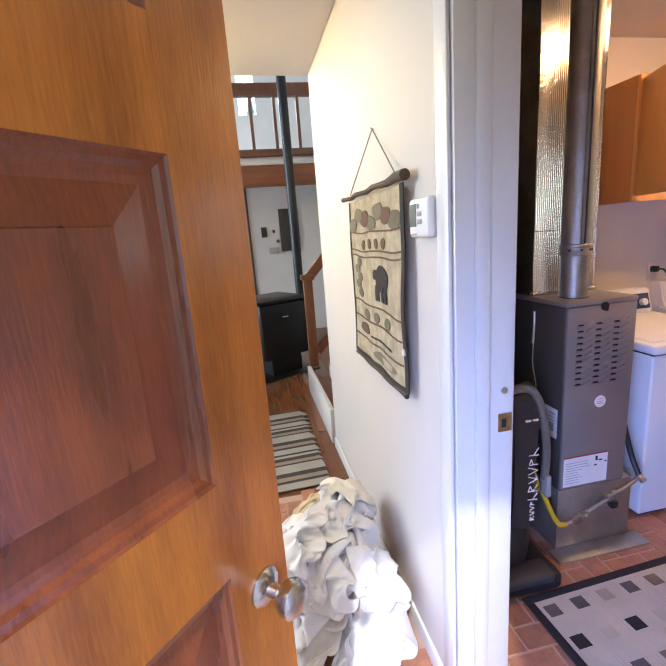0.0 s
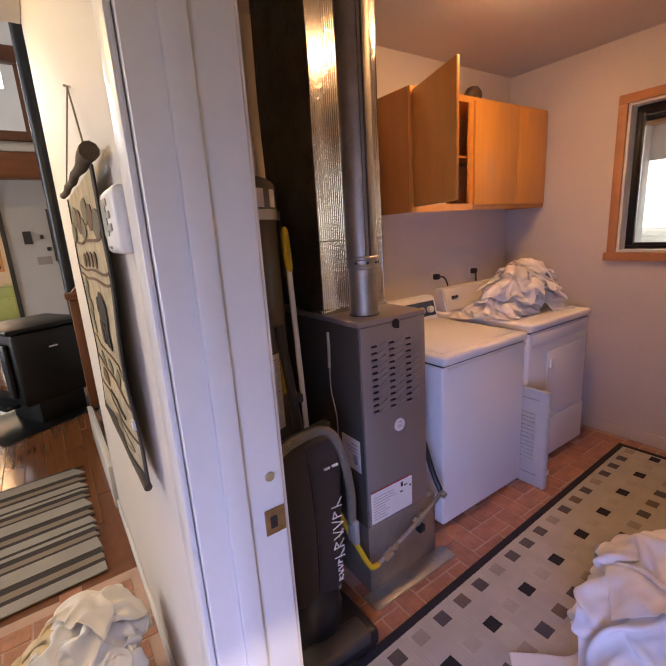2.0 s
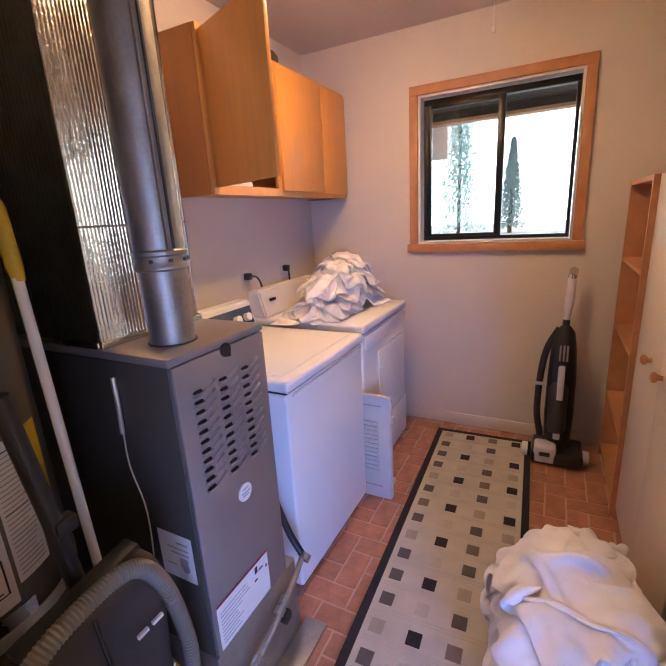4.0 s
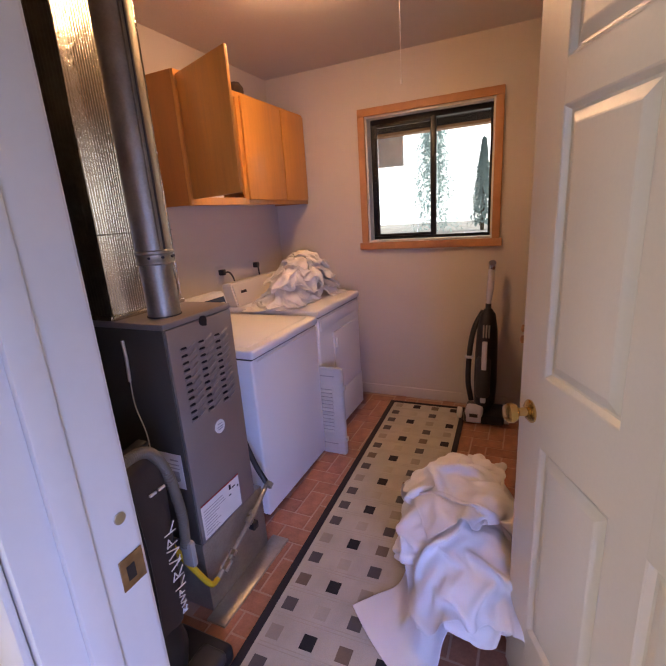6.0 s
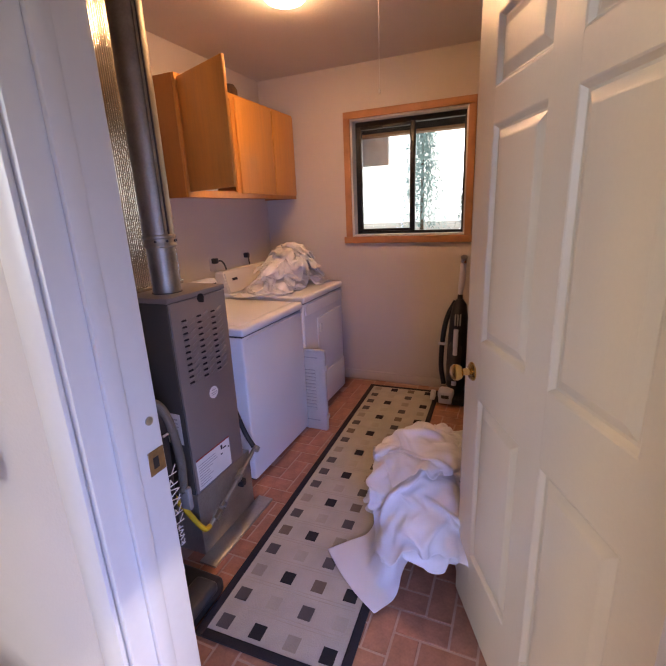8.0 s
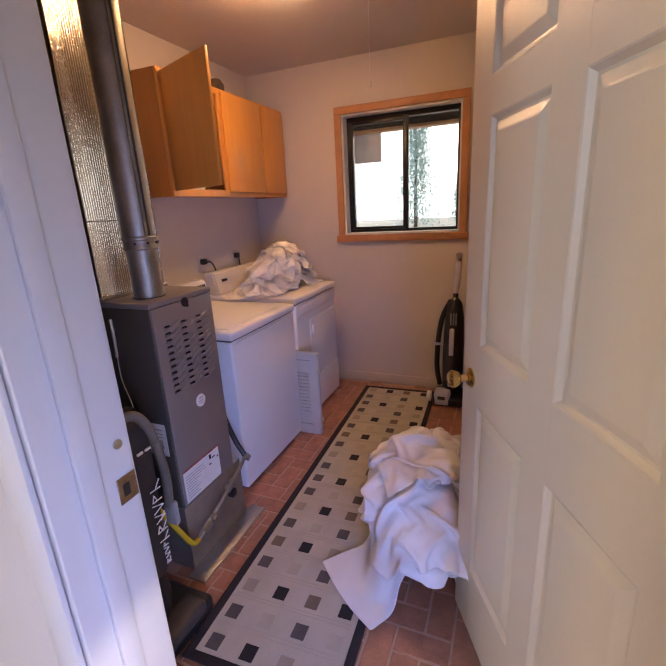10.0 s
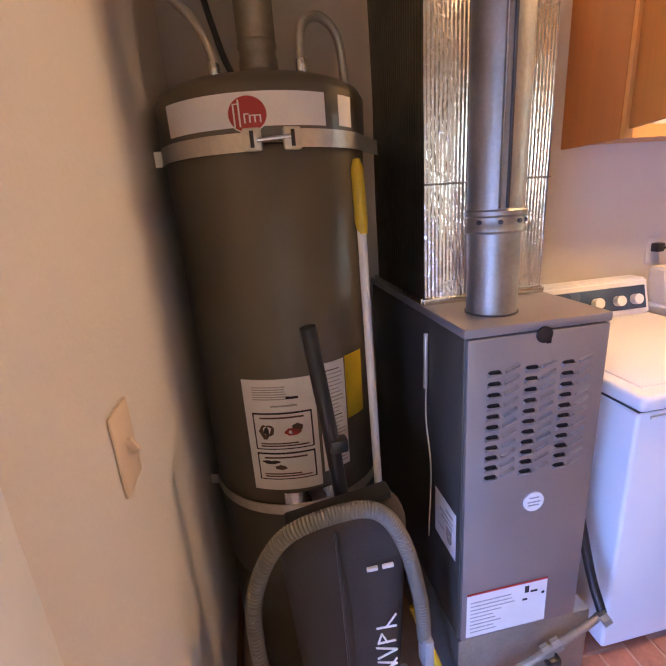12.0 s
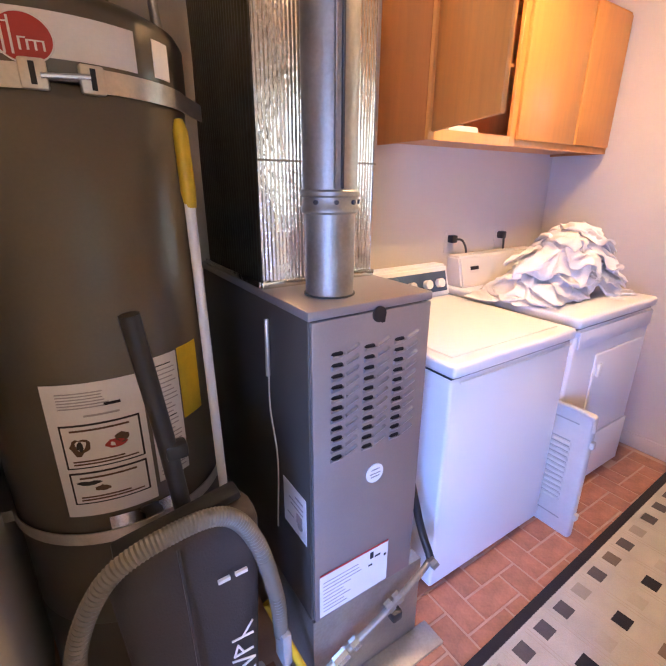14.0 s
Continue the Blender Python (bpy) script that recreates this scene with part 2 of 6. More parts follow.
def bm_tube(points, radius, sides=12, bm=None, radii=None, caps=True):
    """A round bar along points."""
    b = bmesh.new() if bm is None else bm
    pts = [Vector(p) for p in points]
    rings, prev = [], None
    for i, p in enumerate(pts):
        d = (pts[min(i + 1, len(pts) - 1)] - pts[max(i - 1, 0)]).normalized()
        if prev is None:
            a = d.orthogonal().normalized()
        else:
            a = (prev - d * prev.dot(d)).normalized()
        prev = a
        c = d.cross(a)
        r = radii[i] if radii else radius
        rings.append([b.verts.new(p + r * (math.cos(2 * math.pi * k / sides) * a + math.sin(2 * math.pi * k / sides) * c)) for k in range(sides)])
    for i in range(len(rings) - 1):
        for k in range(sides):
            b.faces.new((rings[i][k], rings[i][(k + 1) % sides], rings[i + 1][(k + 1) % sides], rings[i + 1][k]))
    if caps:
        b.faces.new(rings[0][::-1])
        b.faces.new(rings[-1])
    return b


def bm_lathe(cx, cy, profile, sides=40, bm=None):
    """A turned shape round the vertical through (cx, cy): profile of (radius, z)."""
    b = bmesh.new() if bm is None else bm
    rings = [[b.verts.new((cx + r * math.cos(2 * math.pi * k / sides), cy + r * math.sin(2 * math.pi * k / sides), z)) for k in range(sides)] for r, z in profile]
    for i in range(len(rings) - 1):
        for k in range(sides):
            b.faces.new((rings[i][k], rings[i][(k + 1) % sides], rings[i + 1][(k + 1) % sides], rings[i + 1][k]))
    b.faces.new(rings[0][::-1])
    b.faces.new(rings[-1])
    return b


def smooth_path(points, n=8):
    """Points of a smooth curve through the given ones."""
    p = [Vector(q) for q in points]
    p = [2 * p[0] - p[1]] + p + [2 * p[-1] - p[-2]]
    out = []
    for i in range(1, len(p) - 2):
        for k in range(n):
            t = k / n
            out.append(0.5 * (2 * p[i] + (p[i + 1] - p[i - 1]) * t + (2 * p[i - 1] - 5 * p[i] + 4 * p[i + 1] - p[i + 2]) * t * t + (3 * p[i] - p[i - 1] - 3 * p[i + 1] + p[i + 2]) * t ** 3))
    return out + [p[-2]]


def mesh_of(name, bm, material, smooth=True, recalc=True):
    if recalc:
        bmesh.ops.recalc_face_normals(bm, faces=bm.faces[:])
    me = bpy.data.meshes.new(name)
    bm.to_mesh(me)
    bm.free()
    me.materials.append(material)
    if smooth:
        for f in me.polygons:
            f.use_smooth = True
        me.set_sharp_from_angle(angle=radians(38))
    return me


def part(name, bm, material, parent, label="", smooth=True):
    ob = new(name, mesh_of(name, bm, material, smooth))
    ob.parent = parent
    base = parent.location if parent.type == "EMPTY" else Vector((0, 0, 0))
    if parent.type == "EMPTY":
        ob.matrix_parent_inverse = parent.matrix_basis.inverted()
    return tagged(ob, label)


def thing(name, base, label, category, group="", kind=""):
    e = new(name)
    e.location = base
    e.empty_display_size = 0.1
    return tagged(e, label, category, group, kind)


def solid(name, bm, material, label, category, kind="", group="", smooth=True):
    return tagged(new(name, mesh_of(name, bm, material, smooth)), label, category, group, kind)


def turned(bm, m):
    bmesh.ops.transform(bm, matrix=m, verts=bm.verts[:])
    return bm


# ---- the large structure ----
XH, XR = 2.32, 2.475          # hall and laundry faces of the doorway wall
YJ, YK = 2.828, 1.92          # north and south jamb of the laundry doorway
XW, YN, YS, ZC = 5.30, 4.23, 1.895, 2.53
DOOR_H = 2.06


def structure(name, bm, material, label, category):
    return solid(name, bm, material, label, category, "structure")


# laundry room and hall walls
bm = bm_box(XH, YJ, 0, XR, 4.72, ZC, 0.012, 2)
structure("wall_thermostat", bm, M_WALL, "cream painted plaster wall between hall and laundry", "wall")
bm = bm_box(XH, 1.70, 0, XR, YK, ZC)
bm_box(XH, YK, DOOR_H, XR, YJ, ZC, bm=bm)
structure("wall_doorway", bm, M_WALL, "cream painted wall over the laundry doorway", "wall")
structure("wall_laundry_north", bm_box(XR, YN, 0, XW + 0.15, YN + 0.12, ZC), M_WALL, "cream painted wall behind the laundry machines", "wall")
structure("wall_laundry_south", bm_box(XR, YS - 0.12, 0, XW + 0.15, YS, ZC), M_WALL, "cream painted wall behind the laundry door", "wall")
WY0, WY1, WZ0, WZ1 = 2.53, 3.425, 1.265, 2.155
bm = bm_box(XW, YS, 0, XW + 0.15, WY0, ZC)
bm_box(XW, WY1, 0, XW + 0.15, YN, ZC, bm=bm)
bm_box(XW, WY0, 0, XW + 0.15, WY1, WZ0, bm=bm)
bm_box(XW, WY0, WZ1, XW + 0.15, WY1, ZC, bm=bm)
structure("wall_window", bm, M_WALL, "cream painted wall round the laundry window", "wall")
structure("ceiling", bm_box(XH, 1.70, ZC, XW + 0.15, 4.72, ZC + 0.1), M_CEIL, "off-white textured laundry ceiling", "ceiling")

# hall and living space shell
structure("wall_entry", bm_box(2.16, 1.70, 0, XH, 1.82, ZC), M_WALL, "cream wall beside the entry door", "wall")
bm = bm_box(-3.6, 1.70, 0, 1.20, 1.82, 5.2)
bm_box(1.20, 1.70, 2.08, 2.16, 1.82, 5.2, bm=bm)
bm_box(2.16, 1.70, ZC, XW, 1.82, 5.2, bm=bm)
structure("wall_front", bm, M_WALL, "cream painted front wall with the entry opening", "wall")
# unseen west wall; its opening is invented to hold the fill lamp
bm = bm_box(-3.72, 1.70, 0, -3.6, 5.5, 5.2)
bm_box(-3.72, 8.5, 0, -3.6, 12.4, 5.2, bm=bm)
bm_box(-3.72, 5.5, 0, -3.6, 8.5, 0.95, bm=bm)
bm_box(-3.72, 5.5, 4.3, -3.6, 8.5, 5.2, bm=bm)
structure("wall_living_west", bm, M_WALL, "cream painted living room wall with an added opening", "wall")
structure("wall_living_east", bm_box(3.6, 4.74, 0, 3.72, 12.4, 5.2), M_WALL, "white wall beyond the stairs", "wall")
structure("wall_over_laundry", bm_box(XH, 1.82, ZC + 0.1, XH + 0.1, 4.72, 5.2), M_WALL, "cream wall above the laundry room", "wall")
KW = (0.45, 1.62, 1.22, 2.20)
bm = bm_box(-3.6, 12.30, 0, KW[0], 12.42, 2.45)
bm_box(KW[1], 12.30, 0, 3.6, 12.42, 2.45, bm=bm)
bm_box(KW[0], 12.30, 0, KW[1], 12.42, KW[2], bm=bm)
bm_box(KW[0], 12.30, KW[3], KW[1], 12.42, 2.45, bm=bm)
structure("wall_kitchen", bm, M_WALL, "cream kitchen wall with a wide window", "wall")
bm = bm_box(-3.6, 9.6, 2.45, 0.98, 9.72, 5.2)
bm_box(1.72, 9.6, 2.45, 1.95, 9.72, 5.2, bm=bm)
bm_box(0.98, 9.6, 2.45, 1.72, 9.72, 3.05, bm=bm)
bm_box(0.98, 9.6, 3.98, 1.72, 9.72, 5.2, bm=bm)
bm_box(1.95, 9.6, 2.45, 3.6, 9.72, 3.6, bm=bm)
bm_box(1.95, 9.6, 4.3, 3.6, 9.72, 5.2, bm=bm)
bm_box(2.25, 9.6, 3.6, 3.6, 9.72, 4.3, bm=bm)
structure("wall_loft", bm, M_TRIMW, "pale loft wall with windows", "wall")
structure("ceiling_living", bm_box(-3.6, 1.70, 5.2, 3.72, 12.4, 5.3), M_CEIL, "high off-white living room ceiling", "ceiling")
structure("ceiling_kitchen", bm_box(-3.6, 7.55, 2.45, 3.6, 12.3, 2.55), M_CEIL, "low kitchen ceiling under the loft", "ceiling")
structure("ceiling_hall", bm_box(1.2, 1.83, 2.50, XH - 0.004, 4.70, 2.56), M_CEIL, "low off-white hall ceiling", "ceiling")

# window in the laundry
win = thing("window_1", (XW, 2.97, 1.2), "black aluminium sliding window in a cedar casing", "window", kind="structure")
TR = 0.052
for nm, b in (("trim", (XW - 0.018, WY0 - TR, WZ1, XW, WY1 + TR, WZ1 + TR)), ("sill", (XW - 0.03, WY0 - TR - 0.015, WZ0 - TR, XW, WY1 + TR + 0.015, WZ0)),
              ("trim", (XW - 0.018, WY0 - TR, WZ0, XW, WY0, WZ1)), ("trim", (XW - 0.018, WY1, WZ0, XW, WY1 + TR, WZ1))):
    part(nm, bm_box(*b, 0.004), M_CEDAR, win)
for b in ((XW + 0.002, WY0 + 0.001, WZ0 + 0.001, XW + 0.075, WY1 - 0.001, WZ0 + 0.014), (XW + 0.002, WY0 + 0.001, WZ1 - 0.014, XW + 0.075, WY1 - 0.001, WZ1 - 0.001),
          (XW + 0.002, WY0 + 0.001, WZ0 + 0.014, XW + 0.075, WY0 + 0.014, WZ1 - 0.014), (XW + 0.002, WY1 - 0.014, WZ0 + 0.014, XW + 0.075, WY1 - 0.001, WZ1 - 0.014)):
    part("jamb_liner", bm_box(*b), M_TRIMW, win, "white painted liner")
FY0, FY1, FZ0, FZ1, FX = WY0 + 0.016, WY1 - 0.016, WZ0 + 0.016, WZ1 - 0.016, XW + 0.078
for b in ((FX, FY0, FZ0, FX + 0.05, FY1, FZ0 + 0.022), (FX, FY0, FZ1 - 0.035, FX + 0.05, FY1, FZ1), (FX, FY0, FZ0 + 0.022, FX + 0.05, FY0 + 0.02, FZ1 - 0.035), (FX, FY1 - 0.028, FZ0 + 0.022, FX + 0.05, FY1, FZ1 - 0.035)):
    part("window_frame", bm_box(*b, 0.003), M_BLACKF, win)
MY = 2.945
for b in ((FX - 0.01, MY - 0.02, FZ0 + 0.02, FX + 0.022, MY + 0.02, FZ1 - 0.03), (FX - 0.008, FY1 - 0.05, FZ0 + 0.023, FX + 0.02, FY1 - 0.03, FZ1 - 0.036),
          (FX - 0.008, MY + 0.02, FZ0 + 0.023, FX + 0.02, FY1 - 0.05, FZ0 + 0.042), (FX - 0.008, MY + 0.02, FZ1 - 0.058, FX + 0.02, FY1 - 0.05, FZ1 - 0.036)):
    part("sash", bm_box(*b, 0.003), M_BLACKF, win)
for y0, y1, dx in ((MY + 0.021, FY1 - 0.051, 0.004), (FY0 + 0.021, MY - 0.021, 0.03)):
    p = part("pane", bm_box(FX + dx, y0, FZ0 + 0.024, FX + dx + 0.004, y1, FZ1 - 0.037), M_GLASS, win, "clear glass")
    p.visible_shadow = False

# baseboards
structure("baseboard_window", bm_box(XW - 0.013, 2.32, 0, XW, YN, 0.085, 0.004), M_WALL, "low painted baseboard under the window", "baseboard")
structure("baseboard_hall", bm_box(XH - 0.012, YJ + 0.08, 0, XH, 4.71, 0.08, 0.004), M_TRIMW, "low white hall baseboard", "baseboard")
structure("baseboard_laundry_west", bm_box(XR, YJ + 0.08, 0, XR + 0.012, YN, 0.08, 0.004), M_CEDAR, "low brown baseboard behind the water heater", "baseboard")

# laundry doorway: jamb, stop, casing
dw = thing("doorway_1", (XR, YJ, 0), "white gloss painted door jamb and casing", "door frame", kind="structure")
for nm, b in (("jamb", (XH - 0.004, YJ - 0.02, 0, XR + 0.004, YJ, DOOR_H)), ("jamb", (XH - 0.004, YK, 0, XR + 0.004, YK + 0.02, DOOR_H)), ("jamb", (XH - 0.004, YK + 0.02, DOOR_H - 0.02, XR + 0.004, YJ - 0.02, DOOR_H)),
              ("stop", (XH + 0.045, YJ - 0.033, 0, XH + 0.085, YJ - 0.02, DOOR_H - 0.02)), ("stop", (XH + 0.045, YK + 0.02, 0, XH + 0.085, YK + 0.033, DOOR_H - 0.02)), ("stop", (XH + 0.045, YK + 0.033, DOOR_H - 0.033, XH + 0.085, YJ - 0.033, DOOR_H - 0.02)),
              ("casing", (XH - 0.016, YJ - 0.008, 0, XH - 0.0045, YJ + 0.058, DOOR_H + 0.05)), ("casing", (XH - 0.016, YK - 0.058, 0, XH - 0.0045, YK + 0.008, DOOR_H + 0.05)),
              ("casing", (XH - 0.016, YK + 0.008, DOOR_H - 0.008, XH - 0.0045, YJ - 0.008, DOOR_H + 0.05)),
              ("casing", (XR + 0.0045, YJ - 0.008, 0, XR + 0.016, YJ + 0.058, DOOR_H + 0.05)), ("casing", (XR + 0.0045, YK + 0.008, DOOR_H - 0.008, XR + 0.016, YJ - 0.008, DOOR_H + 0.05))):
    part(nm, bm_box(*b, 0.0045, 2), M_TRIMW, dw)
M_OLDBRASS = mat("worn_brass", (0.34, 0.21, 0.10), 0.4, 0.8, vary=0.25, scale=30)
part("strike_plate", bm_box(XR - 0.040, YJ - 0.0225, 0.972, XR + 0.001, YJ - 0.0205, 1.025, 0.0008, 1), M_OLDBRASS, dw, "worn brass strike plate")
part("latch_hole", bm_box(XR - 0.03, YJ - 0.0232, 0.985, XR - 0.016, YJ - 0.0222, 1.01), M_BLACKP, dw, "dark latch hole")
part("screw", bm_tube([(XR - 0.022, YJ - 0.0205, 1.09), (XR - 0.022, YJ - 0.0235, 1.09)], 0.009, 14), M_NICKEL, dw, "steel bumper button")

# white laundry door, standing open
HX, HY, FXD, FYD = 2.53, 1.905, 3.315, 2.29
DW_ = math.hypot(FXD - HX, FYD - HY)
DM = Matrix.Translation((HX, HY, 0)) @ Matrix.Rotation(math.atan2(FYD - HY, FXD - HX), 4, "Z")


def panel_door(name, width, height, th, m, cols, rows, material, label, pmat=None, moulding=((0.0, 0.0), (0.004, 0.002), (0.013, 0.012), (0.019, 0.0125), (0.041, 0.003), (0.045, 0.002))):
    """A stile-and-rail door along local x, faces at local y 0 and -th; each panel is sunk, with a raised middle."""
    d = thing(name, m.translation, label, "door", kind="structure")
    xs = [0.0] + [v for c in cols for v in c] + [width]
    zs = [0.01] + [v for r in rows for v in r] + [height]
    stile = [(xs[i], xs[i + 1]) for i in range(0, len(xs), 2)]
    rail = [(zs[i], zs[i + 1]) for i in range(0, len(zs), 2)]
    for a, b in stile:
        part("stile", turned(bm_box(a, -th, 0.01, b, 0, height), m), material, d)
    for a, b in cols:
        for z0, z1 in rail:
            part("rail", turned(bm_box(a, -th + 0.0004, z0, b, -0.0004, z1), m), material, d)
        for z0, z1 in rows:
            bm = bmesh.new()
            for side, s in ((0.0, -1), (-th, 1)):
                w = []
                for inset, depth in moulding:
                    y = side + s * depth
                    w.append([bm.verts.new(c) for c in ((a + inset, y, z0 + inset), (b - inset, y, z0 + inset), (b - inset, y, z1 - inset), (a + inset, y, z1 - inset))])
                for i in range(len(w) - 1):
                    for k in range(4):
                        bm.faces.new((w[i][k], w[i][(k + 1) % 4], w[i + 1][(k + 1) % 4], w[i + 1][k]))
                bm.faces.new(w[-1])
            p = part("panel", turned(bm, m), pmat or material, d, smooth=False)
    return d


wd = panel_door("door_1", DW_, 2.03, 0.035, DM, [(0.115, DW_ / 2 - 0.05), (DW_ / 2 + 0.05, DW_ - 0.115)], [(0.27, 0.88), (1.07, 1.68), (1.765, 1.935)], M_DOORW, "white six-panel interior door standing open")


def knob(parent, m, material, r=0.027, name="door_knob"):
    """A turned knob on a rose, pointing to local +y."""
    bm = bm_lathe(0, 0, [(0.031, 0.0), (0.031, 0.004), (0.024, 0.010), (0.012, 0.014), (0.011, 0.034), (r * 0.8, 0.040), (r, 0.052), (r * 0.98, 0.062), (r * 0.7, 0.070), (0.006, 0.072)], 24)
    return part(name, turned(bm, m @ Matrix.Rotation(-math.pi / 2, 4, "X")), material, parent, "round metal knob")


knob(wd, DM @ Matrix.Translation((DW_ - 0.062, 0, 0.955)), M_BRASS)
knob(wd, DM @ Matrix.Translation((DW_ - 0.062, -0.035, 0.955)) @ Matrix.Rotation(math.pi, 4, "Z"), M_BRASS)
for z in (0.22, 1.0, 1.8):
    part("hinge", turned(bm_tube([(-0.006, 0.004, z), (-0.006, 0.004, z + 0.085)], 0.006, 10), DM), M_BRASS, wd, "brass hinge")

# wooden entry door, standing open
EM = Matrix.Translation((1.22, 1.855, 0)) @ Matrix.Rotation(radians(49), 4, "Z")
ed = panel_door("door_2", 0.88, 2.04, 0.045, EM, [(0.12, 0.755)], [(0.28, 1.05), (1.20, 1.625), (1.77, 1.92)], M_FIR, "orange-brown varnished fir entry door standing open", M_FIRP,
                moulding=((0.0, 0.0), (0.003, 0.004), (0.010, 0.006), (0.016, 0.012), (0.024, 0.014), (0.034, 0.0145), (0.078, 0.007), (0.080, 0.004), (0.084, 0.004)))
knob(ed, EM @ Matrix.Translation((0.82, -0.045, 0.98)) @ Matrix.Rotation(math.pi, 4, "Z"), M_NICKEL, 0.03)
knob(ed, EM @ Matrix.Translation((0.82, 0, 0.98)), M_NICKEL, 0.03)


# ---- laundry room: large things ----
# furnace
FX0, FX1, FY, FB, FT = 3.094, 3.437, 3.352, 0.315, 1.185
fu = thing("furnace", (3.27, 3.7, 0), "grey-brown enamelled gas furnace with louvred front", "furnace")
part("base_plenum", bm_box(3.094, FY + 0.004, 0.004, 3.49, 4.05, FB, 0.003), M_GALVB, fu, "bare sheet steel base")
part("base_flange", bm_box(3.05, FY - 0.085, 0.001, 3.535, FY + 0.003, 0.012, 0.003), M_GALVB, fu, "sheet steel flange on the floor")
part("body", bm_box(FX0, FY + 0.012, FB, FX1, 4.06, FT - 0.022, 0.006), M_FURNS, fu, "cabinet side with shade in its colour")
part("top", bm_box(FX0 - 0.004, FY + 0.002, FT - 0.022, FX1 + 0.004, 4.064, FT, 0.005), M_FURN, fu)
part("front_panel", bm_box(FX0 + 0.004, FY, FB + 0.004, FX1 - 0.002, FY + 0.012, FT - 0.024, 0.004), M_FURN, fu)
b = bmesh.new()
v = [b.verts.new(q) for q in ((-0.015, 0, -0.011), (0.015, 0, -0.011), (0.0145, -0.009, 0.0), (-0.0125, -0.009, 0.0015), (-0.0165, 0, 0.003), (0.0165, 0, 0.002), (0.0145, -0.006, 0.0), (-0.0125, -0.006, 0.0015))]
for f in ((0, 1, 2, 3), (0, 3, 4), (1, 5, 2), (3, 2, 6, 7)):
    b.faces.new([v[i] for i in f])
hood = mesh_of("louvre", b, M_FURN, False)
b = bmesh.new()
b.faces.new([b.verts.new((0.0155 * math.copysign(abs(math.cos(a)) ** 0.4, math.cos(a)), -0.0012, 0.0015 + 0.0062 * math.sin(a))) for a in [2 * math.pi * (k + 0.5) / 16 for k in range(16)]])
slot = mesh_of("slot", b, M_BLACKP, False)
b = bmesh.new()
v = [b.verts.new(q) for q in ((-0.018, 0, -0.006), (0.016, 0, -0.007), (0.018, -0.007, 0.003), (-0.014, -0.005, 0.001), (-0.017, 0, 0.005), (0.019, 0, 0.0065), (0.021, 0, 0.0))]
for f in ((0, 1, 2, 3), (3, 2, 5, 4), (0, 3, 4), (1, 6, 2), (2, 6, 5)):
    b.faces.new([v[i] for i in f])
ridge = mesh_of("ridge", b, M_FURN, False)


def on_furnace(nm, me, x, z, tilt):
    o = new(nm, me)
    o.parent = fu
    o.matrix_parent_inverse = fu.matrix_basis.inverted()
    o.matrix_basis = Matrix.Translation((x, FY - 0.0006, z)) @ Matrix.Rotation(radians(tilt), 4, "Y")


for c in range(3):
    for r in range(11):
        x, z = FX0 + 0.065 + c * 0.0885, 1.080 - r * 0.0262
        on_furnace("louvre", hood, x, z, 0)
        on_furnace("slot", slot, x, z, 0)
        on_furnace("ridge", ridge, x + 0.042, z + 0.006, -22)
part("sight_port", bm_tube([(3.272, FY, 1.154), (3.272, FY - 0.004, 1.154)], 0.0185, 28), M_BLACKP, fu, "round black sight port")
part("port_notch", bm_box(3.278, FY - 0.004, 1.133, 3.289, FY - 0.0004, 1.146, 0.001, 1), M_BLACKP, fu, "dark notch")
part("badge", turned(bm_tube([(3.278, FY - 0.0005, 0.728), (3.278, FY - 0.004, 0.728)], 0.027, 28), Matrix.Identity(4)), M_LABEL, fu, "round pale badge")
for z, w in ((0.7175, 0.014), (0.7265, 0.017), (0.7385, 0.013)):
    part("badge_mark", bm_box(3.278 - w, FY - 0.0052, z, 3.278 + w, FY - 0.0042, z + 0.0028), M_GREYP, fu, "badge stripe")
part("rating_label", bm_box(3.112, FY - 0.0016, 0.33, 3.34, FY - 0.0006, 0.475), M_LABEL, fu, "white paper rating label")
part("label_stripe", bm_box(3.112, FY - 0.0024, 0.472, 3.34, FY - 0.0017, 0.478), M_RED, fu, "thin red stripe")
rng = random.Random(4)
for i in range(9):
    z = 0.345 + i * 0.0125
    part("label_line", bm_box(3.122, FY - 0.0024, z, 3.122 + rng.uniform(0.06, 0.13), FY - 0.0018, z + 0.003), M_LABELG, fu, "faint grey print")
for x, z, w, h in ((3.275, 0.44, 0.012, 0.022), (3.292, 0.438, 0.02, 0.006), (3.27, 0.415, 0.014, 0.006), (3.325, 0.425, 0.008, 0.008)):
    part("label_mark", bm_box(x, FY - 0.0026, z, x + w, FY - 0.0019, z + h), M_BLACKP, fu, "black print")
part("wire_sleeve", bm_tube(smooth_path([(FX0 - 0.006, FY + 0.20, 1.12), (FX0 - 0.009, FY + 0.195, 1.05), (FX0 - 0.007, FY + 0.203, 0.97)], 6), 0.006, 10), M_STRAP, fu, "crimped pale sleeve")
for k, (y0, z0, y1, z1) in enumerate(((0.045, 0.672, 0.085, 0.678), (0.045, 0.655, 0.12, 0.659), (0.045, 0.640, 0.11, 0.644), (0.05, 0.60, 0.08, 0.63), (0.095, 0.60, 0.13, 0.604))):
    part("label_line", bm_box(FX0 - 0.0024, FY + y0, z0, FX0 - 0.0017, FY + y1, z1), M_LABELG, fu, "faint grey print")
part("side_label", bm_box(FX0 - 0.0016, FY + 0.03, 0.56, FX0 - 0.0004, FY + 0.15, 0.70), M_LABEL, fu, "white paper label")
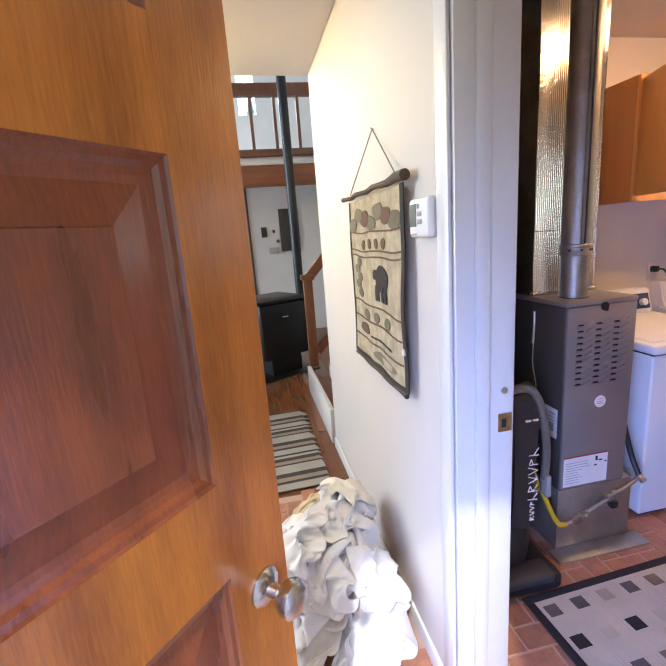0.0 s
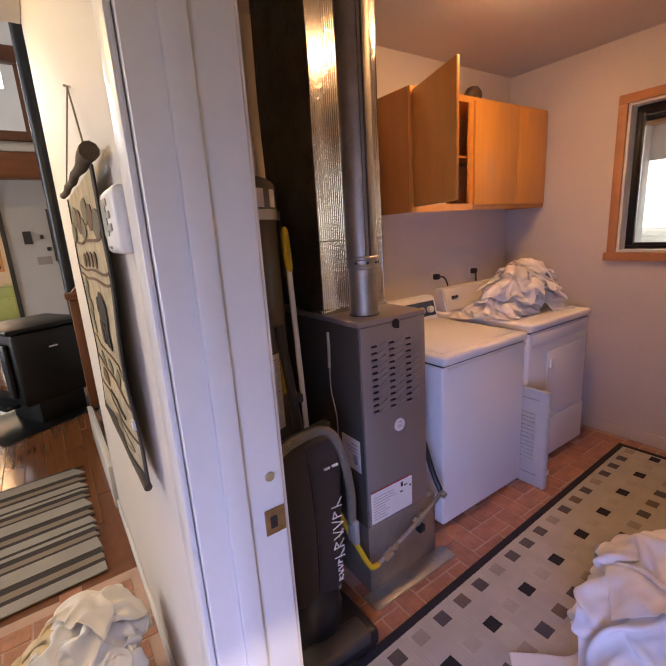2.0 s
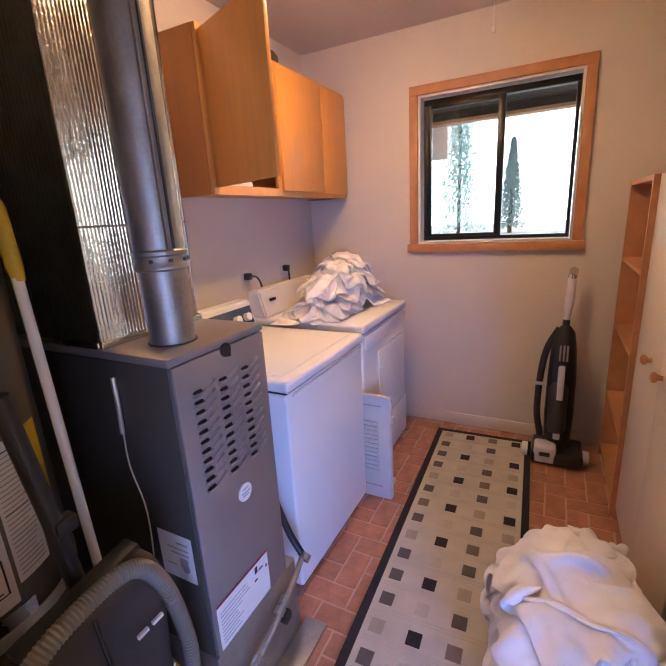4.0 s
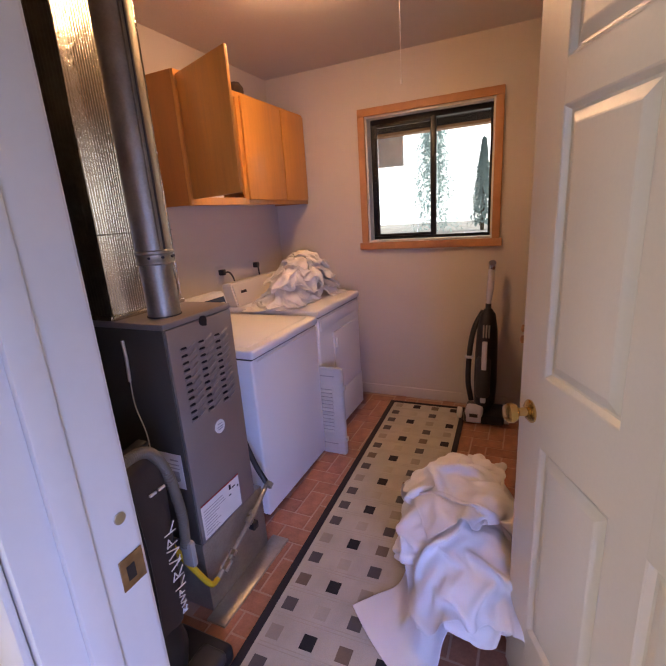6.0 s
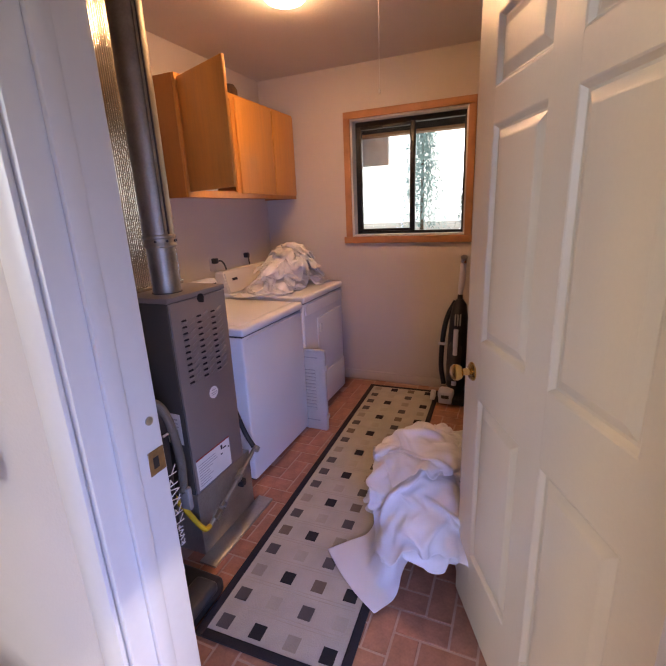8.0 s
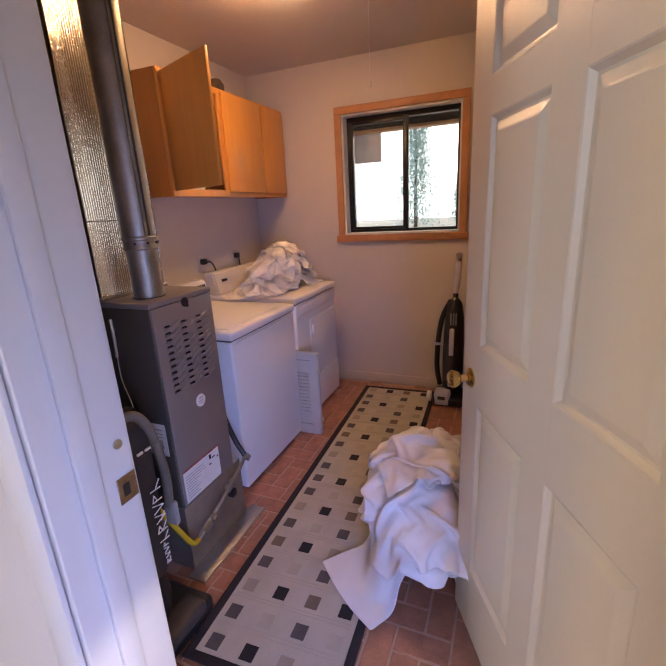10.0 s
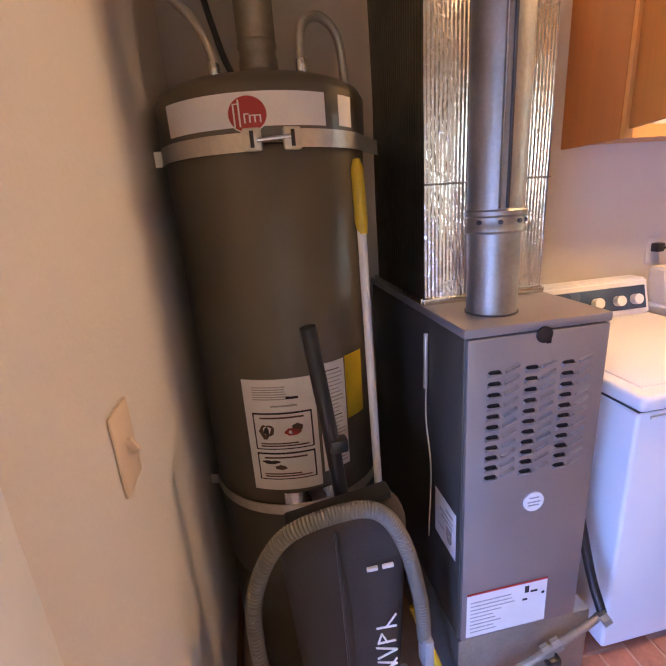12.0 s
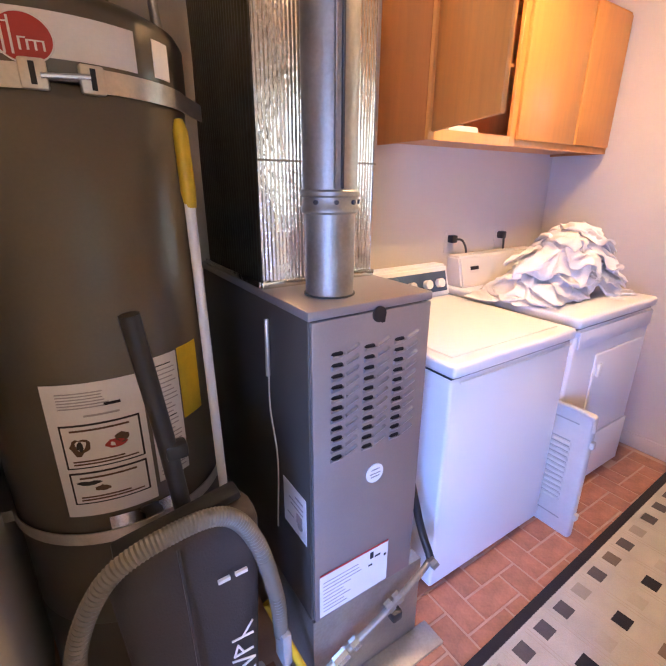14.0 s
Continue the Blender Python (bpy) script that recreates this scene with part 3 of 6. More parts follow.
part("wire", bm_tube(smooth_path([(FX0 - 0.004, FY + 0.20, 1.02), (FX0 - 0.005, FY + 0.205, 0.88), (FX0 - 0.006, FY + 0.17, 0.74), (FX0 - 0.005, FY + 0.19, 0.5)], 6), 0.0022, 6), M_STRAP, fu, "thin pale wire")
part("side_knockout", bm_tube([(FX0 - 0.002, FY + 0.06, 0.6), (FX0 - 0.004, FY + 0.06, 0.6)], 0.012, 14), M_GREYP, fu)
part("gas_line", bm_tube(smooth_path([(3.11, FY - 0.03, 0.16), (3.2, FY - 0.035, 0.20), (3.33, FY - 0.04, 0.26), (3.46, FY - 0.03, 0.31), (3.505, FY - 0.02, 0.325)], 6), 0.010, 12), M_GALVB, fu, "steel gas pipe across the base")
for x, z in ((3.15, 0.178), (3.17, 0.187), (3.205, 0.203), (3.33, 0.26), (3.36, 0.273), (3.5, 0.323)):
    d = Vector((0.9, 0, 0.43)).normalized() * 0.011
    c = Vector((x, FY - 0.036, z))
    part("pipe_fitting", bm_tube([c - d, c + d], 0.018, 8), M_CHROME if x < 3.22 else M_GALVB, fu, "hexagonal pipe fitting")
part("gas_valve", bm_box(3.325, FY - 0.062, 0.215, 3.36, FY - 0.03, 0.25, 0.006), M_BLACK, fu, "black shut-off valve")
part("riser", bm_tube(smooth_path([(3.505, FY - 0.02, 0.325), (3.50, FY + 0.03, 0.42), (3.485, FY + 0.09, 0.62), (3.48, FY + 0.2, 0.9)], 6), 0.013, 10), M_BLACK, fu, "black gas riser")
part("yellow_connector", bm_tube(smooth_path([(2.985, FY + 0.05, 0.42), (3.02, FY + 0.0, 0.30), (3.06, FY - 0.04, 0.19), (3.11, FY - 0.03, 0.16)], 8), 0.011, 10), M_YELLOW, fu, "yellow flexible gas connector")

# insulated plenum above the furnace
du = thing("duct", (3.26, 3.8, FT), "foil bubble-wrapped supply duct rising to the ceiling", "duct")
DX0, DX1, DY0, DY1 = 3.10, 3.425, 3.585, 4.0


def ribbed(x0, y0, x1, y1, z0, z1, n, out):
    """A foil sheet with fine upright ribs from (x0, y0) to (x1, y1)."""
    b = bmesh.new()
    d = Vector((x1 - x0, y1 - y0, 0))
    cols = []
    rows = 26
    for i in range(n * 2 + 1):
        f = i / (n * 2)
        col = []
        for k in range(rows + 1):
            z = z0 + (z1 - z0) * k / rows
            w = 0.005 * noise.noise((f * 5, z * 3.1, x0 * 7)) + (0.0016 if i % 2 else 0)
            col.append(b.verts.new(Vector((x0, y0, z)) + d * f + Vector(out) * w))
        cols.append(col)
    for i in range(len(cols) - 1):
        for k in range(rows):
            b.faces.new((cols[i][k], cols[i + 1][k], cols[i + 1][k + 1], cols[i][k + 1]))
    return b


part("core", bm_box(DX0 + 0.012, DY0 + 0.012, FT, DX1 - 0.012, DY1, ZC, 0.004), M_GALVB, du, "sheet steel core")
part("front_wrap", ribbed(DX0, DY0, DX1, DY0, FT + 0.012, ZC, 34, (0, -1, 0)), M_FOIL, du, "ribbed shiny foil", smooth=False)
# left face takes the shade-toned foil
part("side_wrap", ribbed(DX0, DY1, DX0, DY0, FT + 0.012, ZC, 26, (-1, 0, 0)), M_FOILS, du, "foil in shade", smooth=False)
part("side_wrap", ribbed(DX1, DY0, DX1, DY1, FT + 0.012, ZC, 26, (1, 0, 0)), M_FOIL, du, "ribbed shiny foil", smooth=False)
b = bmesh.new()
for i, (xa, ya, xb, yb) in enumerate(((DX0 - 0.008, DY0 - 0.012, DX1 + 0.008, DY0 - 0.002), (DX0 - 0.012, DY0 - 0.002, DX0 - 0.002, DY1), (DX1 + 0.002, DY0 - 0.002, DX1 + 0.012, DY1))):
    bm_box(xa, ya, FT + 0.001, xb, yb, FT + 0.018, 0.004, bm=b)
for v in b.verts:
    v.co += Vector(noise.noise_vector(v.co * 40)) * 0.003
part("torn_edge", b, M_FOIL, du, "crumpled foil edge")
part("tape_seam", bm_box(DX0 - 0.004, DY0 - 0.0065, 1.475, DX1 + 0.003, DY0 - 0.0055, 1.479), M_GALV, du, "dull tape seam")

# flue beside it
PX, PY = 3.215, 3.468
fl = thing("flue_pipe", (PX, PY, FT), "galvanized steel flue pipe with collar", "pipe")
part("lower_pipe", bm_lathe(PX, PY, [(0.056, FT), (0.056, 1.378)], 32), M_GALV, fl)
part("collar", bm_lathe(PX, PY, [(0.060, 1.366), (0.064, 1.371), (0.064, 1.378), (0.061, 1.382), (0.061, 1.40), (0.065, 1.404), (0.065, 1.412), (0.061, 1.416)], 32), M_GALV, fl)
part("upper_pipe", bm_lathe(PX, PY, [(0.060, 1.416), (0.060, ZC)], 32), M_GALV, fl)
part("seam", bm_box(PX - 0.012, PY - 0.0645, 1.418, PX - 0.006, PY - 0.0585, ZC, 0.001, 1), M_DGREY, fl, "dark folded seam")
part("seam", bm_box(PX - 0.026, PY - 0.062, 1.418, PX - 0.021, PY - 0.054, ZC, 0.001, 1), M_GALV, fl, "folded seam")
for a in (-110, -70, -40, -150):
    d = Vector((math.cos(radians(a)), math.sin(radians(a)), 0))
    c = Vector((PX, PY, 1.391))
    part("screw", bm_tube([c + d * 0.060, c + d * 0.066], 0.005, 8), M_DGREY, fl)
# dark solid ring puts contact shade where the pipe meets the furnace top
part("foot_shade_ring", bm_lathe(PX, PY, [(0.060, FT + 0.0005), (0.060, FT + 0.003), (0.057, FT + 0.004)], 32), M_DGREY, fl, "dark ring for shade at the pipe foot")

# water heater
WX, WY, WR = 2.750, 3.80, 0.252
wh = thing("water_heater", (WX, WY, 0), "grey-brown tank water heater strapped to the wall", "water heater")
part("tank", bm_lathe(WX, WY, [(WR - 0.006, 0.03), (WR, 0.04), (WR, 0.40), (WR - 0.002, 0.405), (WR, 0.41), (WR, 1.575), (WR - 0.003, 1.58)], 72), M_TANK, wh)
part("cap", bm_lathe(WX, WY, [(WR + 0.004, 1.582), (WR + 0.006, 1.587), (WR + 0.006, 1.690), (WR - 0.004, 1.708), (WR - 0.03, 1.722), (WR - 0.08, 1.732), (WR - 0.10, 1.733)], 72), M_TANK, wh, "domed dark cap")
for a in (0, 120, 240):
    d = Vector((math.cos(radians(a)), math.sin(radians(a)), 0)) * (WR - 0.05)
    part("foot", bm_lathe(WX + d.x, WY + d.y, [(0.02, 0.0), (0.018, 0.034)], 12), M_BLACK, wh)


def wrap(a0, a1, z0, z1, r, th=0.0012, n=20):
    """A curved patch on the tank between two bearings, in degrees."""
    b = bmesh.new()
    rows = []
    for i in range(n + 1):
        a = radians(a0 + (a1 - a0) * i / n)
        rows.append([b.verts.new((WX + q * math.cos(a), WY + q * math.sin(a), z)) for q, z in ((r, z0), (r + th, z0), (r + th, z1), (r, z1))])
    for i in range(n):
        for k in range(4):
            b.faces.new((rows[i][k], rows[i + 1][k], rows[i + 1][(k + 1) % 4], rows[i][(k + 1) % 4]))
    b.faces.new(rows[0])
    b.faces.new(rows[-1][::-1])
    return b


part("front_label", wrap(-122, -80, 0.735, 1.052, WR), M_LABEL, wh, "white paper instruction label")
part("side_label", wrap(-78, -60, 0.77, 1.075, WR), M_LABEL, wh, "white paper label with small print")
part("energy_label", wrap(-59, -44, 0.90, 1.078, WR), M_YELLOW, wh, "yellow label")
part("brand_band", wrap(-145, -62, 1.612, 1.676, WR + 0.006), M_LABEL, wh, "pale band round the cap")
part("side_band", wrap(-53, -43, 1.614, 1.676, WR + 0.006), M_LABEL, wh, "pale patch on the cap")
rd = wrap(-108, -91, 1.59, 1.68, WR + 0.008, n=24)
for v in rd.verts:
    a = (math.degrees(math.atan2(v.co.y - WY, v.co.x - WX)) + 99.5) / 8.6
    hgt = 0.034 * math.sqrt(max(0.02, 1 - a * a))
    v.co.z = 1.635 + (hgt if v.co.z > 1.63 else -hgt)
part("red_disc", rd, M_RED, wh, "red round emblem")
b = bmesh.new()
ring = [(math.radians(-99.5 + 8.8 * math.cos(q)), 1.635 + 0.0345 * math.sin(q)) for q in [2 * math.pi * k / 40 for k in range(41)]]
part("emblem_ring", bm_tube([(WX + (WR + 0.0098) * math.cos(a), WY + (WR + 0.0098) * math.sin(a), z) for a, z in ring], 0.0013, 6, bm=b), M_LABEL, wh, "pale emblem rim")
for a, z0, z1 in ((-105.8, 1.612, 1.654), (-103.4, 1.612, 1.662), (-101.2, 1.618, 1.636), (-98.9, 1.619, 1.633), (-96.6, 1.619, 1.633), (-94.2, 1.619, 1.633)):
    part("emblem_stroke", wrap(a, a + 0.7, z0, z1, WR + 0.0095, n=2), M_LABEL, wh, "white emblem stroke")
for a, z in ((-105.8, 1.653), (-101.2, 1.634), (-98.9, 1.631), (-96.6, 1.631)):
    part("emblem_bar", wrap(a, a + 2.4, z, z + 0.002, WR + 0.0095, n=3), M_LABEL, wh, "white emblem stroke")
for z0, z1 in ((0.858, 0.962), (0.768, 0.848)):
    part("warning_frame", wrap(-117.5, -83, z0, z1, WR + 0.0013), M_BLACKP, wh, "black warning frame")
    part("warning_field", wrap(-116.5, -84, z0 + 0.004, z1 - 0.004, WR + 0.0026), M_LABEL, wh, "white warning field")
    part("warning_title", wrap(-113, -88, z1 - 0.015, z1 - 0.011, WR + 0.0039), M_TAPEB, wh, "dark red print line")
    part("warning_title", wrap(-114, -86, z0 + 0.010, z0 + 0.013, WR + 0.0039), M_TAPEB, wh, "dark red print line")
    part("warning_title", wrap(-114, -92, z0 + 0.017, z0 + 0.020, WR + 0.0039), M_TAPEB, wh, "dark red print line")


def label_blot(a, z, ra, rz, material, label, seed):
    """An uneven printed patch on the tank's label."""
    b = bmesh.new()
    ring = []
    for k in range(16):
        q = 2 * math.pi * k / 16
        w = 1 + 0.45 * noise.noise((math.cos(q) * 1.6 + seed, math.sin(q) * 1.6, seed * 2.7))
        t = radians(a + ra * w * math.cos(q))
        ring.append(b.verts.new((WX + (WR + 0.0042) * math.cos(t), WY + (WR + 0.0042) * math.sin(t), z + rz * w * math.sin(q))))
    b.faces.new(ring)
    part("warning_symbol", b, material, wh, label)


label_blot(-110.0, 0.912, 4.0, 0.019, M_TAPEB, "dark red round symbol", 1)
label_blot(-110.0, 0.912, 1.6, 0.011, M_BLACKP, "black symbol", 2)
label_blot(-95.0, 0.908, 5.0, 0.009, M_RED, "red symbol", 3)
label_blot(-92.0, 0.920, 2.6, 0.012, M_TAPEB, "dark red symbol", 4)
label_blot(-109.0, 0.822, 5.0, 0.006, M_BLACKP, "black symbol", 5)
label_blot(-104.0, 0.806, 3.0, 0.008, M_TAPEB, "dark red symbol", 6)
for i in range(6):
    part("print_line", wrap(-116, -116 + rng.uniform(18, 24), 0.998 + i * 0.0065, 1.0 + i * 0.0065, WR + 0.0014, n=4), M_LABELG, wh, "grey print")
part("print_line", wrap(-97, -90, 0.998, 1.004, WR + 0.0014, n=4), M_BLACKP, wh, "black print")
part("print_line", wrap(-106, -91, 0.978, 0.982, WR + 0.0014, n=4), M_LABELG, wh, "grey print")
for i in range(26):
    part("print_line", wrap(-76.5, -76.5 + rng.uniform(10, 15), 0.785 + i * 0.0107, 0.787 + i * 0.0107, WR + 0.0014, n=4), M_BLACKP if i in (25, 13) else M_LABELG, wh, "grey print")
part("drain_ring", wrap(-104, -74, 0.69, 0.725, WR + 0.001, 0.003), M_NICKEL, wh, "bright access band")
part("vent_pipe", bm_lathe(WX + 0.005, WY, [(0.062, 1.733), (0.058, 1.748), (0.046, 1.775), (0.048, 1.780), (0.048, 1.800), (0.045, 1.805), (0.045, 1.822), (0.048, 1.827), (0.048, 1.836), (0.045, 1.840), (0.0465, 1.845), (0.0465, 2.53)], 28), M_GALV, wh, "galvanized vent pipe")
hot = [(WX + 0.105, WY - 0.05, 1.73), (WX + 0.105, WY - 0.05, 1.81), (WX + 0.118, WY - 0.03, 1.87), (WX + 0.165, WY + 0.0, 1.895), (WX + 0.215, WY + 0.03, 1.86), (WX + 0.232, WY + 0.05, 1.77), (WX + 0.26, WY + 0.1, 1.66)]
part("flex_hose", bm_tube(smooth_path(hot, 8), 0.0115, 12), M_STRAP, wh, "braided steel hose loop")
cold = [(WX - 0.105, WY - 0.03, 1.73), (WX - 0.105, WY - 0.03, 1.80), (WX - 0.135, WY - 0.01, 1.88), (WX - 0.215, WY + 0.06, 2.0), (WX - 0.23, WY + 0.2, 2.2), (WX - 0.23, YN, 2.3)]
part("flex_hose", bm_tube(smooth_path(cold, 8), 0.0115, 12), M_STRAP, wh, "braided steel hose")
part("conduit", bm_tube(smooth_path([(WX - 0.045, WY - 0.02, 1.733), (WX - 0.085, WY + 0.02, 1.84), (WX - 0.13, WY + 0.1, 2.1), (WX - 0.14, WY + 0.2, ZC)], 8), 0.008, 10), M_DGREY, wh, "dark cable")
for x, y in ((WX + 0.105, WY - 0.05), (WX - 0.105, WY - 0.03)):
    part("fitting", bm_lathe(x, y, [(0.013, 1.725), (0.0145, 1.733), (0.0145, 1.75), (0.0115, 1.755), (0.0145, 1.76), (0.0145, 1.785), (0.0125, 1.79)], 14), M_CHROME, wh, "steel pipe fitting")
part("port_plug", bm_lathe(WX + 0.172, WY - 0.02, [(0.026, 1.705), (0.026, 1.735), (0.022, 1.741)], 18), M_BLACK, wh, "black port cover")
st = [(WX + (WR + 0.004) * math.cos(radians(a)), WY + (WR + 0.004) * math.sin(radians(a))) for a in range(-180, 1, 6)]


def band(pts, z0, z1, th):
    b = bmesh.new()
    rows = []
    for i, (x, y) in enumerate(pts):
        d = Vector((x - WX, y - WY, 0)).normalized() * th
        rows.append([b.verts.new(q) for q in ((x, y, z0), (x + d.x, y + d.y, z0), (x + d.x, y + d.y, z1), (x, y, z1))])
    for i in range(len(rows) - 1):
        for k in range(4):
            b.faces.new((rows[i][k], rows[i + 1][k], rows[i + 1][(k + 1) % 4], rows[i][(k + 1) % 4]))
    b.faces.new(rows[0])
    b.faces.new(rows[-1][::-1])
    return b


left = [(XR + 0.002, WY - 0.03)] + [p for p in st if -175 < math.degrees(math.atan2(p[1] - WY, p[0] - WX)) < -97]
right = [p for p in st if -82 < math.degrees(math.atan2(p[1] - WY, p[0] - WX)) < -20] + [(WX + 0.30, WY + 0.0)]
part("strap", band(left, 1.566, 1.602, 0.003), M_STRAP, wh, "pale steel earthquake strap")
part("strap", band(right, 1.570, 1.606, 0.003), M_STRAP, wh, "pale steel earthquake strap")
for a in (-98.5, -80.5):
    d = Vector((math.cos(radians(a)), math.sin(radians(a)), 0))
    c = Vector((WX, WY, 1.587)) + d * (WR + 0.009)
    part("buckle", turned(bm_box(-0.019, -0.007, -0.022, 0.019, 0.009, 0.022, 0.004), Matrix.Translation(c) @ Matrix.Rotation(radians(a + 90), 4, "Z")), M_STRAP, wh, "bent strap end")
    part("slot", turned(bm_box(-0.004, -0.009, -0.016, 0.004, -0.0072, 0.016), Matrix.Translation(c + d * 0.0) @ Matrix.Rotation(radians(a + 90), 4, "Z")), M_BLACKP, wh, "dark slot")
a0, a1 = Vector((WX - 0.03, WY - WR - 0.016, 1.584)), Vector((WX + 0.04, WY - WR - 0.014, 1.590))
part("tension_bolt", bm_tube([a0, a1], 0.005, 10), M_CHROME, wh, "threaded bolt")
st2 = [(XR + 0.002, WY - 0.05)] + [p for p in st if -172 < math.degrees(math.atan2(p[1] - WY, p[0] - WX)) < -10]
part("strap", band(st2, 0.66, 0.69, 0.003), M_STRAP, wh, "lower steel strap")


# machines
def machine(name, x0, x1, y0, y1, top, label, console_z, mat_console):
    m = thing(name, ((x0 + x1) / 2, (y0 + y1) / 2, 0), label, "appliance")
    part("cabinet", bm_box(x0, y0 + 0.006, 0.03, x1, y1, top - 0.052, 0.012, 3), M_APPL, m)
    part("top", bm_box(x0 - 0.004, y0 - 0.006, top - 0.046, x1 + 0.004, y1, top, 0.014, 4), M_APPL, m)
    # dark grey filler colours in the shade between lid and cabinet
    part("shadow_gap", bm_box(x0 + 0.006, y0 + 0.012, top - 0.054, x1 - 0.006, y1 - 0.01, top - 0.044), M_DGREY, m, "dark filler for shade under the lid")
    part("toe_kick", bm_box(x0 + 0.03, y0 + 0.035, 0.004, x1 - 0.03, y1 - 0.05, 0.032), M_DGREY, m, "dark recessed base")
    for x in (x0 + 0.06, x1 - 0.06):
        for y in (y0 + 0.08, y1 - 0.08):
            part("foot", bm_lathe(x, y, [(0.02, 0.0), (0.016, 0.006)], 10), M_BLACK, m)
    b = bmesh.new()
    pr = [(y1 - 0.125, top), (y1 - 0.085, console_z), (y1, console_z), (y1, top)]
    a, c = [b.verts.new((x0 + 0.01, y, z)) for y, z in pr], [b.verts.new((x1 - 0.01, y, z)) for y, z in pr]
    for k in range(4):
        b.faces.new((a[k], a[(k + 1) % 4], c[(k + 1) % 4], c[k]))
    b.faces.new(a)
    b.faces.new(c[::-1])
    bmesh.ops.recalc_face_normals(b, faces=b.faces[:])
    bmesh.ops.bevel(b, geom=b.edges[:], offset=0.01, segments=2, affect="EDGES")
    part("console", b, mat_console, m, "sloping control console")
    return m


wa = machine("washing_machine", 3.622, 4.29, 3.415, 4.15, 0.92, "white top-loading washing machine beside the furnace", 1.065, M_APPL)
part("lid", bm_box(3.66, 3.46, 0.920, 4.245, 3.98, 0.926, 0.003), M_APPL, wa, "flat white lid")
part("control_panel", turned(bm_box(-0.30, -0.003, -0.05, 0.30, 0.001, 0.045, 0.001, 1), Matrix.Translation((3.956, 4.043, 0.995)) @ Matrix.Rotation(radians(-15.4), 4, "X")), mat("panel_blue_grey", (0.05, 0.075, 0.13), 0.25), wa, "dark blue control panel")
for x in (4.12, 4.2, 4.02):
    part("dial", turned(bm_tube([(0, -0.003, 0), (0, -0.028, 0)], 0.021, 20), Matrix.Translation((x, 4.04, 0.985)) @ Matrix.Rotation(radians(-15.4), 4, "X")), M_WHITEP, wa, "white dial")
part("front_edge_line", bm_box(3.65, 3.4085, 0.855, 4.27, 3.4125, 0.861), M_WHITEP, wa)
dr = machine("dryer", 4.365, 5.045, 3.44, 4.16, 0.935, "white dryer piled with laundry", 1.09, M_APPLC)
part("front_step", bm_box(4.385, 3.436, 0.80, 5.03, 3.446, 0.875, 0.003), M_APPL, dr)
ddoor = part("door_panel", bm_box(4.56, 3.4345, 0.33, 5.0, 3.446, 0.745, 0.008, 3), M_APPL, dr, "hinged loading door")
part("handle", bm_box(4.57, 3.418, 0.64, 4.60, 3.432, 0.70, 0.005), M_WHITEP, ddoor, "recessed white handle")
part("lower_panel", bm_box(4.385, 3.434, 0.05, 5.03, 3.446, 0.30, 0.004), M_APPL, dr)
part("console_badge", turned(bm_box(-0.03, -0.003, -0.009, 0.03, 0.0, 0.009), Matrix.Translation((4.47, 4.052, 1.03)) @ Matrix.Rotation(radians(-14.5), 4, "X")), M_BLACKP, dr, "dark badge")
# tall strip between dryer and wall
solid("brown_strip", bm_box(5.075, 3.47, 0, 5.095, 4.0, 0.86, 0.003), M_CEDAR, "narrow brown strip standing beside the dryer", "board")

# folded rack standing in the gap
cr = thing("plastic_crate", (4.325, 3.5, 0), "folded white plastic crate standing on edge between the machines", "crate")
CX = 4.305
M_CRATE = mat("aged_white_plastic", (0.58, 0.55, 0.51), 0.45, vary=0.06, scale=8)
b = bm_box(CX, 3.285, 0.0, CX + 0.042, 3.80, 0.59, 0.014, 3)
part("panel", b, M_CRATE, cr)
part("lip", bm_tube(smooth_path([(CX - 0.004, 3.70, 0.592), (CX - 0.004, 3.33, 0.592), (CX - 0.002, 3.287, 0.575), (CX - 0.002, 3.282, 0.53)], 6), 0.008, 8), M_CRATE, cr, "rounded rim")
# grey strips on the panel paint the shade of grooves and slots
for z in (0.535, 0.075):
    part("groove", bm_box(CX - 0.0015, 3.335, z, CX + 0.002, 3.75, z + 0.006), M_GREYP, cr, "grey strip for groove shade")
for i in range(12):
    z = 0.16 + i * 0.025
    part("slat", turned(bm_box(-0.007, -0.20, -0.008, 0.003, 0.20, 0.008, 0.003, 1), Matrix.Translation((CX, 3.55, z)) @ Matrix.Rotation(radians(30), 4, "Y")), M_CRATE, cr)
    part("slot", bm_box(CX - 0.0008, 3.355, z + 0.011, CX + 0.001, 3.75, z + 0.017), M_GREYP, cr, "grey strip for slot shade")
for z in (0.45, 0.10):
    part("latch", bm_box(CX + 0.006, 3.272, z, CX + 0.03, 3.288, z + 0.03, 0.004), M_CRATE, cr, "small latch")

# wall cabinet over the machines
ca = thing("wall_cabinet", (4.6, 4.08, 1.59), "orange oak wall cabinet with one door open", "cabinet")
CX0, CX1, CY, CZ0, CZ1 = 3.95, 5.285, 3.945, 1.59, 2.235
part("side", bm_box(CX0, CY, CZ0, CX0 + 0.016, YN, CZ1), M_OAKD, ca, "oak side toned for shade")
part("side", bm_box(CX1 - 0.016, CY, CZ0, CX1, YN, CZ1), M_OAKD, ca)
part("bottom", bm_box(CX0 + 0.016, CY, CZ0 + 0.012, CX1 - 0.016, YN, CZ0 + 0.03), M_OAK, ca)
part("top", bm_box(CX0 + 0.016, CY, CZ1 - 0.018, CX1 - 0.016, YN, CZ1), M_OAK, ca)
